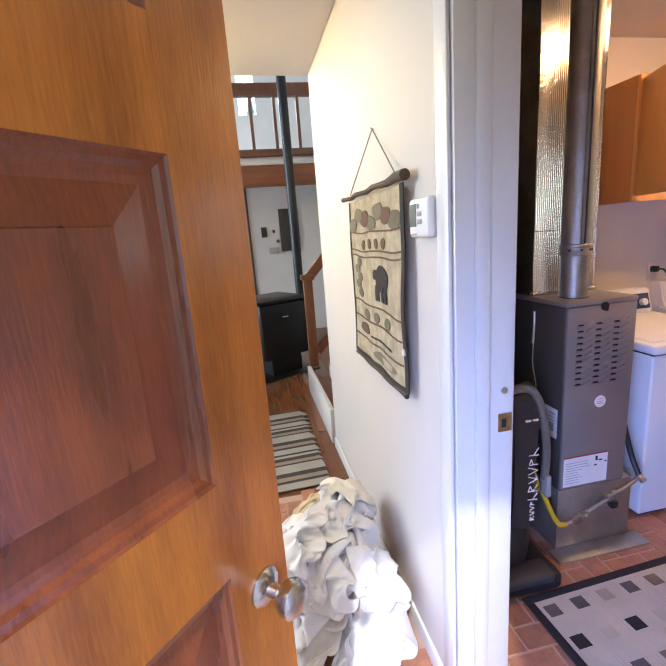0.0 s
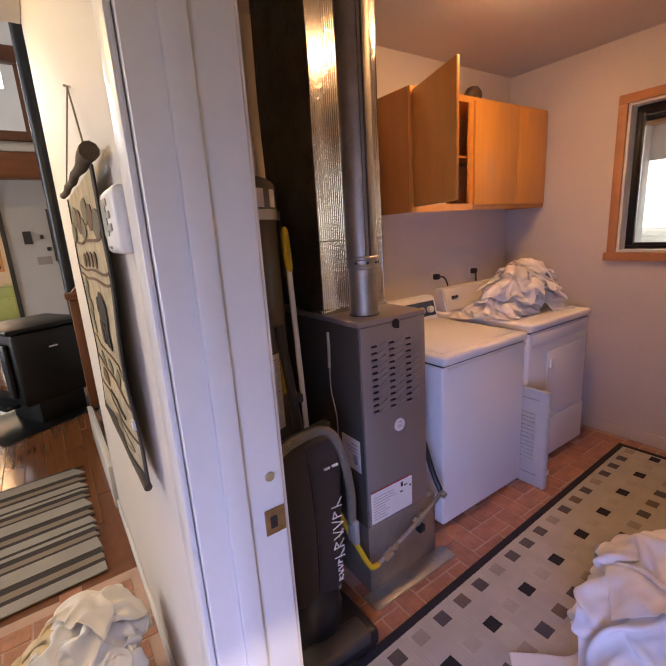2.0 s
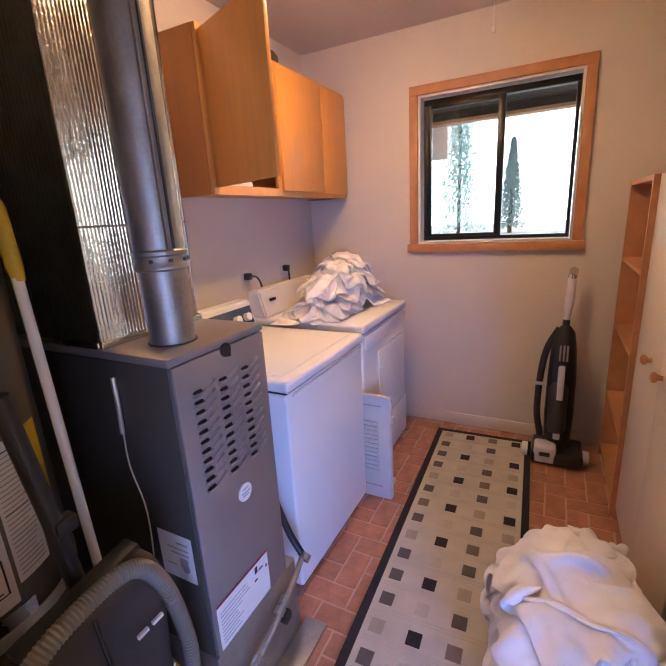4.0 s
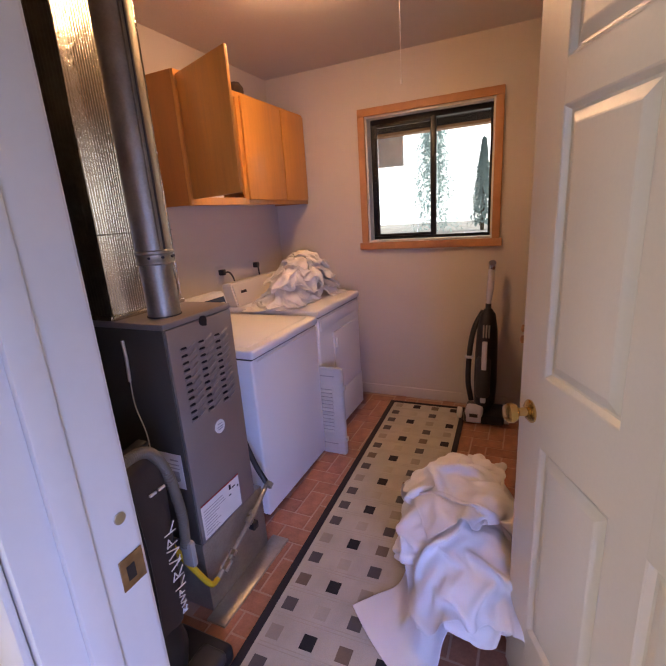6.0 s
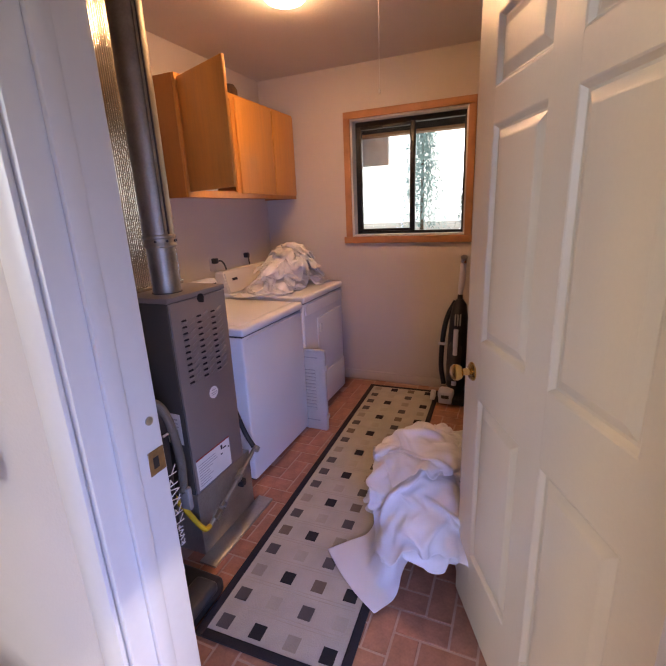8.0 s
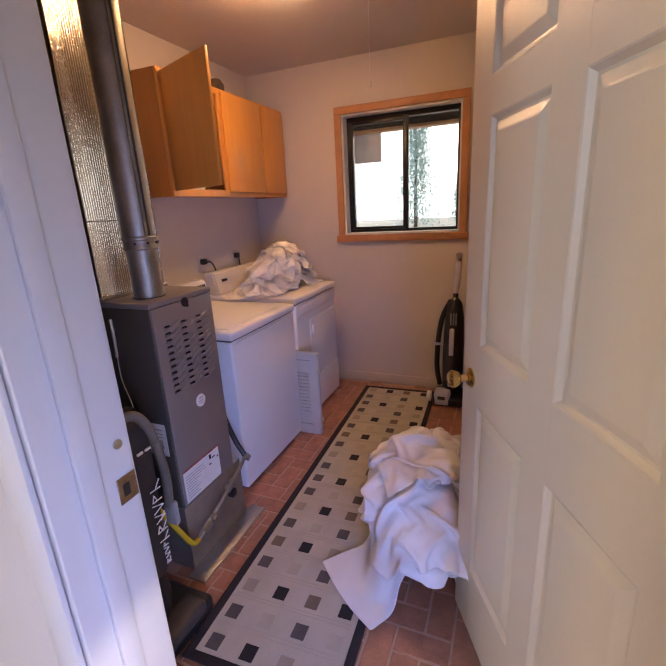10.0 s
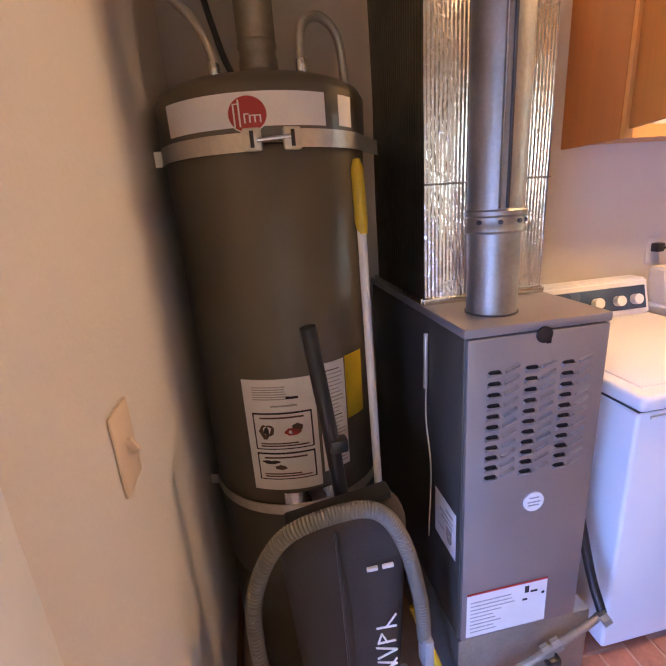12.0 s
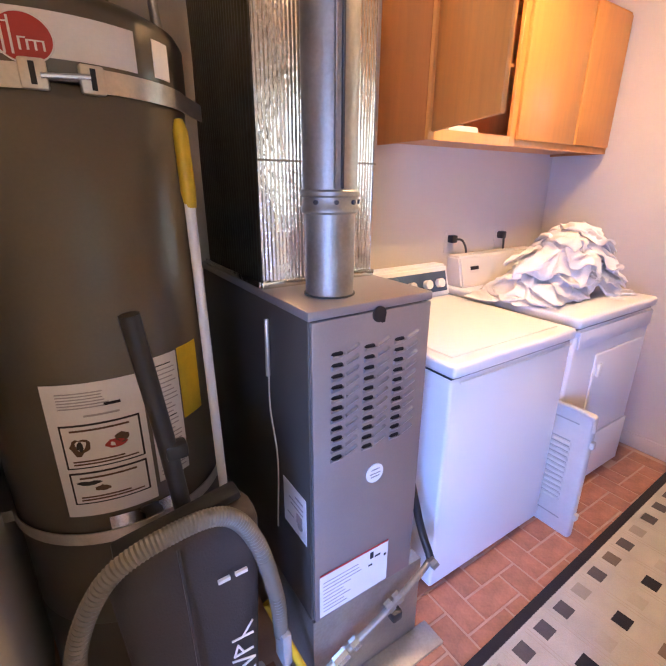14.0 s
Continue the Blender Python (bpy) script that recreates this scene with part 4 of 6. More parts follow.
part("back", bm_box(CX0 + 0.016, YN - 0.008, CZ0 + 0.03, CX1 - 0.016, YN - 0.001, CZ1 - 0.018), M_OAK, ca)
part("shelf", bm_box(CX0 + 0.017, CY + 0.02, 1.90, CX1 - 0.017, YN - 0.009, 1.915), M_OAK, ca)
for x0, x1 in ((CX0, CX0 + 0.035), (4.445, 4.485), (4.915, 4.945), (CX1 - 0.03, CX1)):
    part("face_stile", bm_box(x0, CY - 0.019, CZ0, x1, CY - 0.001, CZ1, 0.002, 1), M_OAK, ca)
for z0, z1 in ((CZ0, CZ0 + 0.04), (CZ1 - 0.035, CZ1)):
    for x0, x1 in ((CX0 + 0.035, 4.445), (4.485, 4.915), (4.945, CX1 - 0.03)):
        part("face_rail", bm_box(x0, CY - 0.0185, z0, x1, CY - 0.0015, z1), M_OAK, ca)


def cab_door(x0, x1, hinge, angle, label):
    w = x1 - x0
    d = part("door", turned(bm_box(0, -0.018, CZ0 + 0.028, w, 0, CZ1 - 0.02, 0.005, 2), Matrix.Translation((hinge, CY - 0.020, 0)) @ Matrix.Rotation(angle, 4, "Z")), M_OAK, ca, label)
    return d


cab_door(4.475, 4.925, 4.475, 0, "closed plain oak door")
cab_door(4.94, 5.262, 4.94, 0, "closed plain oak door")
od = cab_door(3.985, 4.445, 3.985, radians(-111), "open plain oak door")
for z in (1.70, 2.13):
    part("hinge", bm_box(3.972, CY - 0.036, z, 3.986, CY - 0.017, z + 0.05, 0.003), M_TWIG, ca, "dark bronze hinge")
solid("glass_jar", bm_lathe(4.63, 4.05, [(0.05, CZ1), (0.055, CZ1 + 0.02), (0.055, CZ1 + 0.07), (0.035, CZ1 + 0.10), (0.02, CZ1 + 0.105)], 20), M_TWIG, "small dark pot on top of the wall cabinet", "pot")
b = bm_box(4.14, 4.0, 1.621, 4.33, 4.12, 1.665, 0.012)
solid("paper_packet", b, M_LABEL, "small white packet lying in the open cabinet", "packet")


# ---- laundry room: floor things ----
def cloth(name, center, radius, seed, material, parent=None, label="", folds=1.0):
    """A crumpled, bunched piece of fabric: a mound with long sharp pleats, resting on z = center z."""
    b = bmesh.new()
    bmesh.ops.create_icosphere(b, subdivisions=5, radius=1)
    cx, cy, cz = center
    rx, ry, rz = radius
    off = Vector((seed * 13.7, seed * 5.1, seed * 2.3))
    rot = Euler((seed * 1.3, seed * 0.7, seed * 2.1)).to_matrix()
    for v in b.verts:
        p = v.co.copy()
        q = rot @ p
        q = Vector((q.x * 2.3, q.y * 2.3, q.z * 0.8)) + off
        warp = Vector(noise.noise_vector(p * 1.3 + off)) * 0.9
        big = noise.noise(p * 1.2 + off * 0.5)
        ridge = (1 - min(1, abs(noise.noise(q + warp)) * 2.6)) ** 1.6
        ridge2 = (1 - min(1, abs(noise.noise(q * 2.1 + warp * 1.5)) * 2.6)) ** 1.6
        crease = -0.10 * (1 - min(1, abs(noise.noise(p * 2.0 + off * 1.9)) * 7))
        k = 1 + folds * (0.26 * big + 0.26 * ridge + 0.10 * ridge2 + crease - 0.12)
        p = Vector((p.x * rx, p.y * ry, p.z * rz)) * k
        if p.z < 0:
            p.z *= 0.15
        v.co = Vector((cx, cy, cz)) + p
        v.co.z = max(cz + 0.001, v.co.z + rz * 0.06)
    return part(name, b, material, parent, label) if parent else solid(name, b, material, label, "laundry")


STEP = 0.016


class Heap:
    """A heap of loose sheets, thrown one after another on a mound and let fall under their own weight."""

    def __init__(self, x0, y0, size, floor_z, bumps, wall_x=None):
        self.x0, self.y0, self.res, self.floor, self.wall = x0, y0, 0.01, floor_z, wall_x
        n = int(size / self.res)
        gx, gy = np.meshgrid(x0 + np.arange(n) * self.res, y0 + np.arange(n) * self.res)
        self.h = np.full((n, n), floor_z + 0.002)
        for bx, by, sx, sy, bh in bumps:
            d = 1 - ((gx - bx) / sx) ** 2 - ((gy - by) / sy) ** 2
            self.h = np.maximum(self.h, floor_z + bh * np.sqrt(np.clip(d, 0, 1)))

    def below(self, p):
        n = self.h.shape[0]
        fx = np.clip((p[..., 0] - self.x0) / self.res, 0, n - 2.001)
        fy = np.clip((p[..., 1] - self.y0) / self.res, 0, n - 2.001)
        ix, iy = fx.astype(int), fy.astype(int)
        u, v = fx - ix, fy - iy
        return (self.h[iy, ix] * (1 - u) + self.h[iy, ix + 1] * u) * (1 - v) + (self.h[iy + 1, ix] * (1 - u) + self.h[iy + 1, ix + 1] * u) * v

    def throw(self, cx, cy, angle, length, width, squeeze, seed, steps=70, bend=0.05):
        rs = np.random.RandomState(seed)
        n, m = int(length / STEP) + 1, int(width / STEP) + 1
        u, w = np.meshgrid((np.arange(n) - n / 2) * STEP, (np.arange(m) - m / 2) * STEP, indexing="ij")
        a = radians(angle)
        px, py = u * squeeze, w * squeeze
        wave = sum(rs.uniform(0.3, 1) * np.sin(u * rs.uniform(-30, 30) + w * rs.uniform(-30, 30) + rs.uniform(0, 6.3)) for k in range(9))
        p = np.stack([cx + px * math.cos(a) - py * math.sin(a), cy + px * math.sin(a) + py * math.cos(a), np.zeros_like(u)], -1)
        p[..., :2] += rs.normal(0, 0.004, p[..., :2].shape)
        p[..., 2] = self.below(p) + 0.07 + 0.022 * wave
        old = p.copy()

        def pull(a_, b_, rest, stiff, only_push=False):
            k0, k1 = min(a_.shape[0], b_.shape[0]), min(a_.shape[1], b_.shape[1])
            a_, b_ = a_[:k0, :k1], b_[:k0, :k1]
            d = b_ - a_
            ln = np.sqrt((d * d).sum(-1, keepdims=True)) + 1e-9
            f = 0.5 * stiff * (1 - rest / ln)
            if only_push:
                f = np.minimum(f, 0)
            d *= f
            a_ += d
            b_ -= d

        for s_ in range(steps):
            vel = np.clip((p - old) * 0.93, -0.012, 0.012)
            old = p.copy()
            p += vel
            p[..., 2] -= 0.0016
            for it in range(5):
                for q in (0, 1):
                    pull(p[q:-1:2], p[q + 1::2], STEP, 0.9)
                    pull(p[:, q:-1:2], p[:, q + 1::2], STEP, 0.9)
                    pull(p[q:-1:2, :-1], p[q + 1::2, 1:], STEP * 1.414, 0.25)
                    pull(p[q:-1:2, 1:], p[q + 1::2, :-1], STEP * 1.414, 0.25)
                for q in range(0, 6):
                    pull(p[q:-3:6], p[q + 3::6], STEP * 3, bend, True)
                    pull(p[:, q:-3:6], p[:, q + 3::6], STEP * 3, bend, True)
                low = self.below(p) + 0.004
                hit = p[..., 2] < low
                p[..., 2] = np.maximum(p[..., 2], low)
                p[hit, :2] = old[hit, :2] + (p[hit, :2] - old[hit, :2]) * 0.22
                if self.wall is not None:
                    p[..., 0] = np.minimum(p[..., 0], self.wall)
        r = self.h.shape[0]
        ix = np.clip(((p[..., 0] - self.x0) / self.res).astype(int), 1, r - 2).ravel()
        iy = np.clip(((p[..., 1] - self.y0) / self.res).astype(int), 1, r - 2).ravel()
        for dx in (-1, 0, 1):
            for dy in (-1, 0, 1):
                np.maximum.at(self.h, (iy + dy, ix + dx), p[..., 2].ravel() + 0.002)
        return p


def fabric(name, p, material, parent, label=""):
    n, m = p.shape[:2]
    idx = np.arange(n * m).reshape(n, m)
    faces = np.stack([idx[:-1, :-1], idx[1:, :-1], idx[1:, 1:], idx[:-1, 1:]], -1).reshape(-1, 4)
    me = bpy.data.meshes.new(name)
    me.from_pydata(p.reshape(-1, 3).tolist(), [], faces.tolist())
    me.materials.append(material)
    for f in me.polygons:
        f.use_smooth = True
    ob = new(name, me)
    ob.parent = parent
    ob.matrix_parent_inverse = parent.matrix_basis.inverted()
    md = ob.modifiers.new("thickness", "SOLIDIFY")
    md.thickness = 0.003
    md = ob.modifiers.new("soft", "SUBSURF")
    md.levels = md.render_levels = 1
    return tagged(ob, label)


lp = thing("laundry_heap", (3.62, 2.52, 0.012), "heap of white sheets on the rug beside the open door", "laundry")
hp = Heap(2.9, 1.9, 1.5, 0.02, [(3.48, 2.46, 0.26, 0.18, 0.20), (3.70, 2.50, 0.24, 0.22, 0.31), (3.86, 2.50, 0.19, 0.19, 0.31), (3.32, 2.42, 0.17, 0.13, 0.18)])
for k, (x, y, a, ln, wd_, sq, m_) in enumerate(((3.60, 2.50, 20, 0.95, 0.62, 0.62, M_SHEET), (3.88, 2.46, 75, 0.60, 0.50, 0.58, M_SHEETC), (3.33, 2.60, 52, 0.38, 0.50, 0.98, M_SHEET), (3.44, 2.46, 60, 0.58, 0.48, 0.55, M_SHEET), (3.78, 2.52, -35, 0.72, 0.60, 0.52, M_SHEET),
                                               (3.58, 2.46, 100, 0.70, 0.64, 0.42, M_SHEET), (3.68, 2.50, 10, 0.60, 0.54, 0.40, M_SHEET), (3.42, 2.42, 40, 0.56, 0.50, 0.42, M_SHEET), (3.84, 2.50, 60, 0.50, 0.46, 0.40, M_SHEET), (3.54, 2.58, 150, 0.50, 0.44, 0.42, M_SHEET), (3.34, 2.42, 120, 0.44, 0.40, 0.46, M_SHEET), (3.30, 2.38, 30, 0.36, 0.32, 0.5, M_SHEET), (3.46, 2.54, 70, 0.60, 0.50, 0.60, M_SHEET), (3.34, 2.44, 100, 0.62, 0.50, 0.66, M_SHEET), (3.62, 2.50, 30, 0.66, 0.56, 0.60, M_SHEET))):
    fabric("sheet", hp.throw(x, y, a, ln, wd_, sq, 11 + k, bend=0.11), m_, lp)

# heap on the dryer
DT = 0.935
lt = thing("laundry_pile", (4.72, 3.72, DT), "pile of cream and white linen on the dryer", "laundry")
hp = Heap(4.1, 3.2, 1.2, DT, [(4.66, 3.76, 0.24, 0.17, 0.10), (4.82, 3.72, 0.18, 0.15, 0.11), (4.84, 3.82, 0.16, 0.13, 0.155), (4.90, 3.66, 0.10, 0.10, 0.08), (4.52, 3.80, 0.14, 0.12, 0.08)])
for k, (x, y, a, ln, wd_, sq, m_) in enumerate(((4.48, 3.84, 20, 0.50, 0.40, 0.60, M_SHEETC), (4.45, 3.76, 65, 0.46, 0.36, 0.55, M_SHEETC), (4.90, 3.60, 15, 0.34, 0.30, 0.5, M_SHEET), (4.64, 3.75, 10, 0.62, 0.46, 0.70, M_SHEETC), (4.86, 3.70, 60, 0.46, 0.42, 0.55, M_SHEETC), (4.60, 3.72, 80, 0.40, 0.36, 0.5, M_SHEETC), (4.74, 3.72, -40, 0.46, 0.40, 0.45, M_SHEETC),
                                               (4.88, 3.78, 0, 0.36, 0.32, 0.42, M_SHEET), (4.82, 3.80, 30, 0.38, 0.34, 0.42, M_SHEETC), (4.93, 3.66, 70, 0.30, 0.26, 0.45, M_SHEET), (4.68, 3.68, 120, 0.34, 0.30, 0.42, M_SHEETC),
                                               (4.58, 3.66, 20, 0.28, 0.24, 0.45, M_SHEETC), (4.84, 3.66, 140, 0.30, 0.26, 0.42, M_SHEETC), (4.76, 3.78, 70, 0.30, 0.26, 0.42, M_SHEETC), (4.54, 3.76, 150, 0.26, 0.22, 0.5, M_SHEETC), (4.52, 3.70, 40, 0.26, 0.24, 0.5, M_SHEETC), (4.90, 3.72, 95, 0.30, 0.28, 0.42, M_SHEET), (4.64, 3.64, 60, 0.26, 0.24, 0.45, M_SHEETC), (4.80, 3.82, 20, 0.34, 0.32, 0.40, M_SHEETC), (4.88, 3.84, 80, 0.32, 0.30, 0.40, M_SHEET), (4.72, 3.86, 45, 0.32, 0.28, 0.42, M_SHEETC), (4.94, 3.74, 30, 0.30, 0.28, 0.45, M_SHEET), (4.48, 3.74, 30, 0.28, 0.24, 0.45, M_SHEETC), (4.54, 3.82, 100, 0.28, 0.24, 0.45, M_SHEETC), (4.62, 3.72, 10, 0.26, 0.24, 0.45, M_SHEETC), (4.80, 3.70, 60, 0.26, 0.24, 0.42, M_SHEETC))):
    fabric("sheet", hp.throw(x, y, a, ln, wd_, sq, 31 + k), m_, lt)

# heap in the hall
lh = thing("laundry_heap", (2.02, 3.35, 0), "big heap of white and cream sheets against the hall wall", "laundry")
hp = Heap(1.3, 2.6, 1.6, 0.0, [(2.02, 3.35, 0.26, 0.34, 0.25), (1.88, 3.46, 0.22, 0.22, 0.22), (2.13, 3.14, 0.16, 0.24, 0.24), (2.12, 3.54, 0.17, 0.20, 0.38), (1.95, 3.10, 0.19, 0.20, 0.15)], wall_x=2.302)
for k, (x, y, a, ln, wd_, sq, m_) in enumerate(((1.96, 3.36, 80, 0.95, 0.66, 0.66, M_SHEET), (1.84, 3.46, 30, 0.66, 0.56, 0.55, M_SHEETC), (2.08, 3.12, 100, 0.66, 0.50, 0.55, M_SHEET), (2.08, 3.54, 60, 0.62, 0.50, 0.55, M_SHEET),
                                               (1.90, 3.16, 45, 0.60, 0.50, 0.5, M_SHEETC), (2.04, 3.30, 140, 0.70, 0.58, 0.48, M_SHEET), (1.98, 3.50, 20, 0.44, 0.36, 0.5, M_SHEETY), (1.98, 3.26, -30, 0.60, 0.54, 0.40, M_SHEET), (2.12, 3.44, 70, 0.50, 0.44, 0.42, M_SHEET), (1.84, 3.36, 60, 0.52, 0.46, 0.40, M_SHEETC), (2.12, 3.22, 20, 0.50, 0.44, 0.40, M_SHEET), (1.94, 3.14, 90, 0.46, 0.42, 0.40, M_SHEET), (2.06, 3.36, 15, 0.34, 0.30, 0.42, M_SHEET), (1.90, 3.28, 75, 0.32, 0.28, 0.42, M_SHEET), (2.14, 3.52, 40, 0.32, 0.28, 0.42, M_SHEETC), (2.16, 3.12, 110, 0.30, 0.26, 0.45, M_SHEET), (1.84, 3.22, 20, 0.28, 0.26, 0.45, M_SHEET))):
    fabric("sheet", hp.throw(x, y, a, ln, wd_, sq, 51 + k), m_, lh)

# runner rug
RA = math.atan2(3.245 - 3.151, 5.142 - 2.772)
RL, RWD = 2.40, 0.585
RB = 0.034
RM = Matrix.Translation((2.772, 3.151, 0.004)) @ Matrix.Rotation(RA, 4, "Z") @ Matrix.Diagonal((1, -1, 1, 1))
rg = thing("runner_rug", (3.95, 2.9, 0.004), "cream runner rug with dark squares and black border", "rug")


def on_rug(x0, y0, x1, y1, z0, z1, bevel=0.0):
    b = bm_box(x0, y0, z0, x1, y1, z1, bevel, 2)
    return turned(b, RM)


part("field", on_rug(RB + 0.001, RB + 0.001, RL - RB - 0.001, RWD - RB - 0.001, 0.0, 0.0085), M_RUG, rg)
for bx in ((0, 0, RL, RB), (0, RWD - RB, RL, RWD), (0, RB + 0.0005, RB + 0.0005, RWD - RB - 0.0005), (RL - RB - 0.0005, RB + 0.0005, RL, RWD - RB - 0.0005)):
    part("border", on_rug(*bx, 0.0, 0.0095, 0.003), M_RUGB, rg, "black woven border")
TONES = ((M_RUGDK, M_RUGDK, M_RUGLT, M_RUGDK, M_RUGBR, M_RUGDK, M_RUGLT, M_RUGDK), (M_RUGBLK, M_RUGFA), (M_RUGLT, M_RUGDK, M_RUGBR, M_RUGDK), (M_RUGBLK, M_RUGFA, M_RUGBLK, M_RUGLT))
shared = {}
for r in range(19):
    for c in range(4):
        tone = TONES[c][r % len(TONES[c])]
        if tone not in shared:
            shared[tone] = mesh_of("woven_square", bm_box(-0.029, -0.026, 0, 0.029, 0.026, 0.0015, 0.0007, 1), tone)
        o = new("woven_square", shared[tone])
        o.parent = rg
        o.matrix_parent_inverse = rg.matrix_basis.inverted()
        o.matrix_basis = RM @ Matrix.Translation((0.080 + r * 0.1245, 0.086 + c * 0.138, 0.0078))
for r in range(1, 19):
    u = 0.080 + (r - 0.5) * 0.1245
    for k in range(2):
        part("woven_line", on_rug(max(0.05, u + k * 0.014), 0.05, max(0.05, u + k * 0.014) + 0.003, RWD - 0.05, 0.008, 0.0094), M_RUGFA, rg)

# upright vacuum by the window
VX, VY = 5.06, 2.525
vc = thing("upright_vacuum", (VX, VY, 0), "black upright vacuum cleaner with pale lilac head and handle", "vacuum cleaner")
part("head", bm_box(VX - 0.12, VY - 0.14, 0.018, VX + 0.12, VY + 0.13, 0.085, 0.02, 3), M_BLACK, vc)
part("head_cover", bm_box(VX - 0.125, VY + 0.0, 0.02, VX - 0.02, VY + 0.115, 0.13, 0.02, 3), M_LILAC, vc, "pale lilac cover")
part("head_badge", bm_box(VX - 0.1285, VY + 0.03, 0.07, VX - 0.1245, VY + 0.085, 0.095), M_DGREY, vc)
for y in (VY - 0.17, VY + 0.15):
    part("wheel", bm_tube([(VX - 0.02, y, 0.042), (VX - 0.02, y + 0.03, 0.042)], 0.042, 20), M_WHITEP, vc, "pale wheel")
def tilted(bm):
    return turned(bm, Matrix.Translation((VX, VY, 0.09)) @ Matrix.Rotation(radians(7), 4, "Y"))
b = bm_lathe(0, 0, [(0.05, 0.0), (0.07, 0.05), (0.076, 0.2), (0.074, 0.42), (0.066, 0.58), (0.05, 0.68), (0.025, 0.715)], 28)
part("body", tilted(b), M_BLACK, vc)
part("dust_cup", tilted(turned(bm_lathe(0, 0, [(0.04, 0.1), (0.05, 0.12), (0.05, 0.36), (0.035, 0.39)], 20), Matrix.Translation((-0.055, 0.01, 0)))), M_DGREY, vc, "smoky dust cup")
part("front_stripe", tilted(bm_box(-0.108, -0.012, 0.30, -0.085, 0.022, 0.50, 0.008)), M_LILAC, vc, "pale stripe")
for y in (-0.018, 0.0, 0.018):
    part("vent_slat", tilted(bm_box(-0.076, y - 0.005, 0.52, -0.055, y + 0.005, 0.61, 0.003, 1)), M_GREYP, vc, "grey vent slat")
part("latch", tilted(bm_box(-0.088, -0.014, 0.06, -0.06, 0.022, 0.14, 0.008)), M_LILAC, vc, "pale latch")
part("hose", tilted(bm_tube(smooth_path([(0, 0.09, 0.05), (-0.01, 0.115, 0.2), (-0.01, 0.11, 0.42), (0, 0.085, 0.58), (0, 0.03, 0.70)], 8), 0.019, 12)), M_BLACK, vc, "black ribbed hose")
part("hose_clip", tilted(bm_box(-0.035, 0.09, 0.36, 0.02, 0.14, 0.38, 0.005)), M_LILAC, vc)
part("neck", tilted(bm_tube([(0, 0, 0.70), (0, 0, 0.75)], 0.019, 14)), M_BLACK, vc)
part("handle", tilted(bm_tube([(0, 0, 0.75), (0, -0.003, 0.80), (0, -0.008, 0.86), (0, -0.012, 0.985)], 0.02, 16, radii=[0.014, 0.021, 0.024, 0.021])), M_LILAC, vc, "pale handle")
part("grip", tilted(bm_tube(smooth_path([(0, -0.012, 0.985), (-0.005, -0.014, 1.012), (-0.02, -0.016, 1.027)], 5), 0.024, 16)), M_CHROME, vc, "bright handle end")

# carpet cleaner standing before the water heater
uv = thing("upright_vacuum", (2.79, 3.30, 0), "dark upright vacuum with cloth bag and grey hose", "vacuum cleaner")
part("nozzle", bm_box(2.63, 3.15, 0.012, 2.97, 3.40, 0.085, 0.022, 3), M_BLACK, uv, "black floor nozzle")
part("nozzle_window", bm_box(2.68, 3.145, 0.05, 2.93, 3.25, 0.10, 0.02, 3), M_DGREY, uv, "smoky dark window")
part("motor_housing", bm_lathe(2.79, 3.33, [(0.06, 0.08), (0.105, 0.10), (0.115, 0.17), (0.10, 0.24), (0.07, 0.28)], 24), M_BLACK, uv)
for x in (2.655, 2.925):
    part("wheel", bm_tube([(x, 3.37, 0.04), (x + 0.03, 3.37, 0.04)], 0.04, 16), M_DGREY, uv)
b = bm_box(2.675, 3.255, 0.22, 2.905, 3.375, 0.84, 0.045, 4)
for v in b.verts:
    t = (v.co.z - 0.22) / 0.62
    v.co.x = 2.798 + (v.co.x - 2.79) * 1.1 * (0.78 + 0.30 * math.sin(min(1, t * 1.15) * math.pi * 0.62))
    v.co.y += -0.02 * math.sin(t * math.pi)
    v.co.z += (v.co.x - 2.79) * 0.16 * t
part("bag", b, M_BAG, uv, "charcoal cloth bag")
part("bag_seam", bm_tube(smooth_path([(2.775, 3.252, 0.845), (2.776, 3.228, 0.7), (2.778, 3.225, 0.5), (2.78, 3.24, 0.3)], 6), 0.003, 6), M_BLACK, uv, "dark bag seam")
part("bag_clamp", turned(bm_box(-0.11, -0.012, -0.008, 0.115, 0.03, 0.010, 0.006), Matrix.Translation((2.79, 3.30, 0.856)) @ Matrix.Rotation(radians(-9), 4, "Y")), M_BLACK, uv, "black clamp bar")
hose = smooth_path([(2.975, 3.30, 0.44), (2.955, 3.27, 0.60), (2.915, 3.255, 0.78), (2.86, 3.25, 0.875), (2.77, 3.25, 0.885), (2.67, 3.25, 0.85), (2.61, 3.255, 0.74), (2.595, 3.26, 0.60), (2.605, 3.27, 0.42), (2.64, 3.30, 0.22)], 30)
part("hose", bm_tube(hose, 0.016, 12, radii=[0.0172 if i % 2 else 0.0150 for i in range(len(hose))]), M_HOSE, uv, "ribbed grey-brown hose")
part("wand", bm_tube([(2.812, 3.345, 0.80), (2.795, 3.345, 1.0), (2.768, 3.345, 1.235)], 0.016, 14), M_BLACK, uv, "black wand")
part("wand_clip", bm_box(2.79, 3.325, 0.965, 2.828, 3.355, 0.995, 0.006), M_BLACK, uv)
part("handle_end", bm_box(2.965, 3.27, 0.36, 2.99, 3.32, 0.46, 0.008), M_GREYP, uv, "grey cuff")
# the writing up the bag, as white strokes
WM = Matrix.Translation((2.862, 3.2235, 0.31)) @ Matrix.Rotation(radians(90), 4, "X") @ Matrix.Rotation(radians(90), 4, "Z")
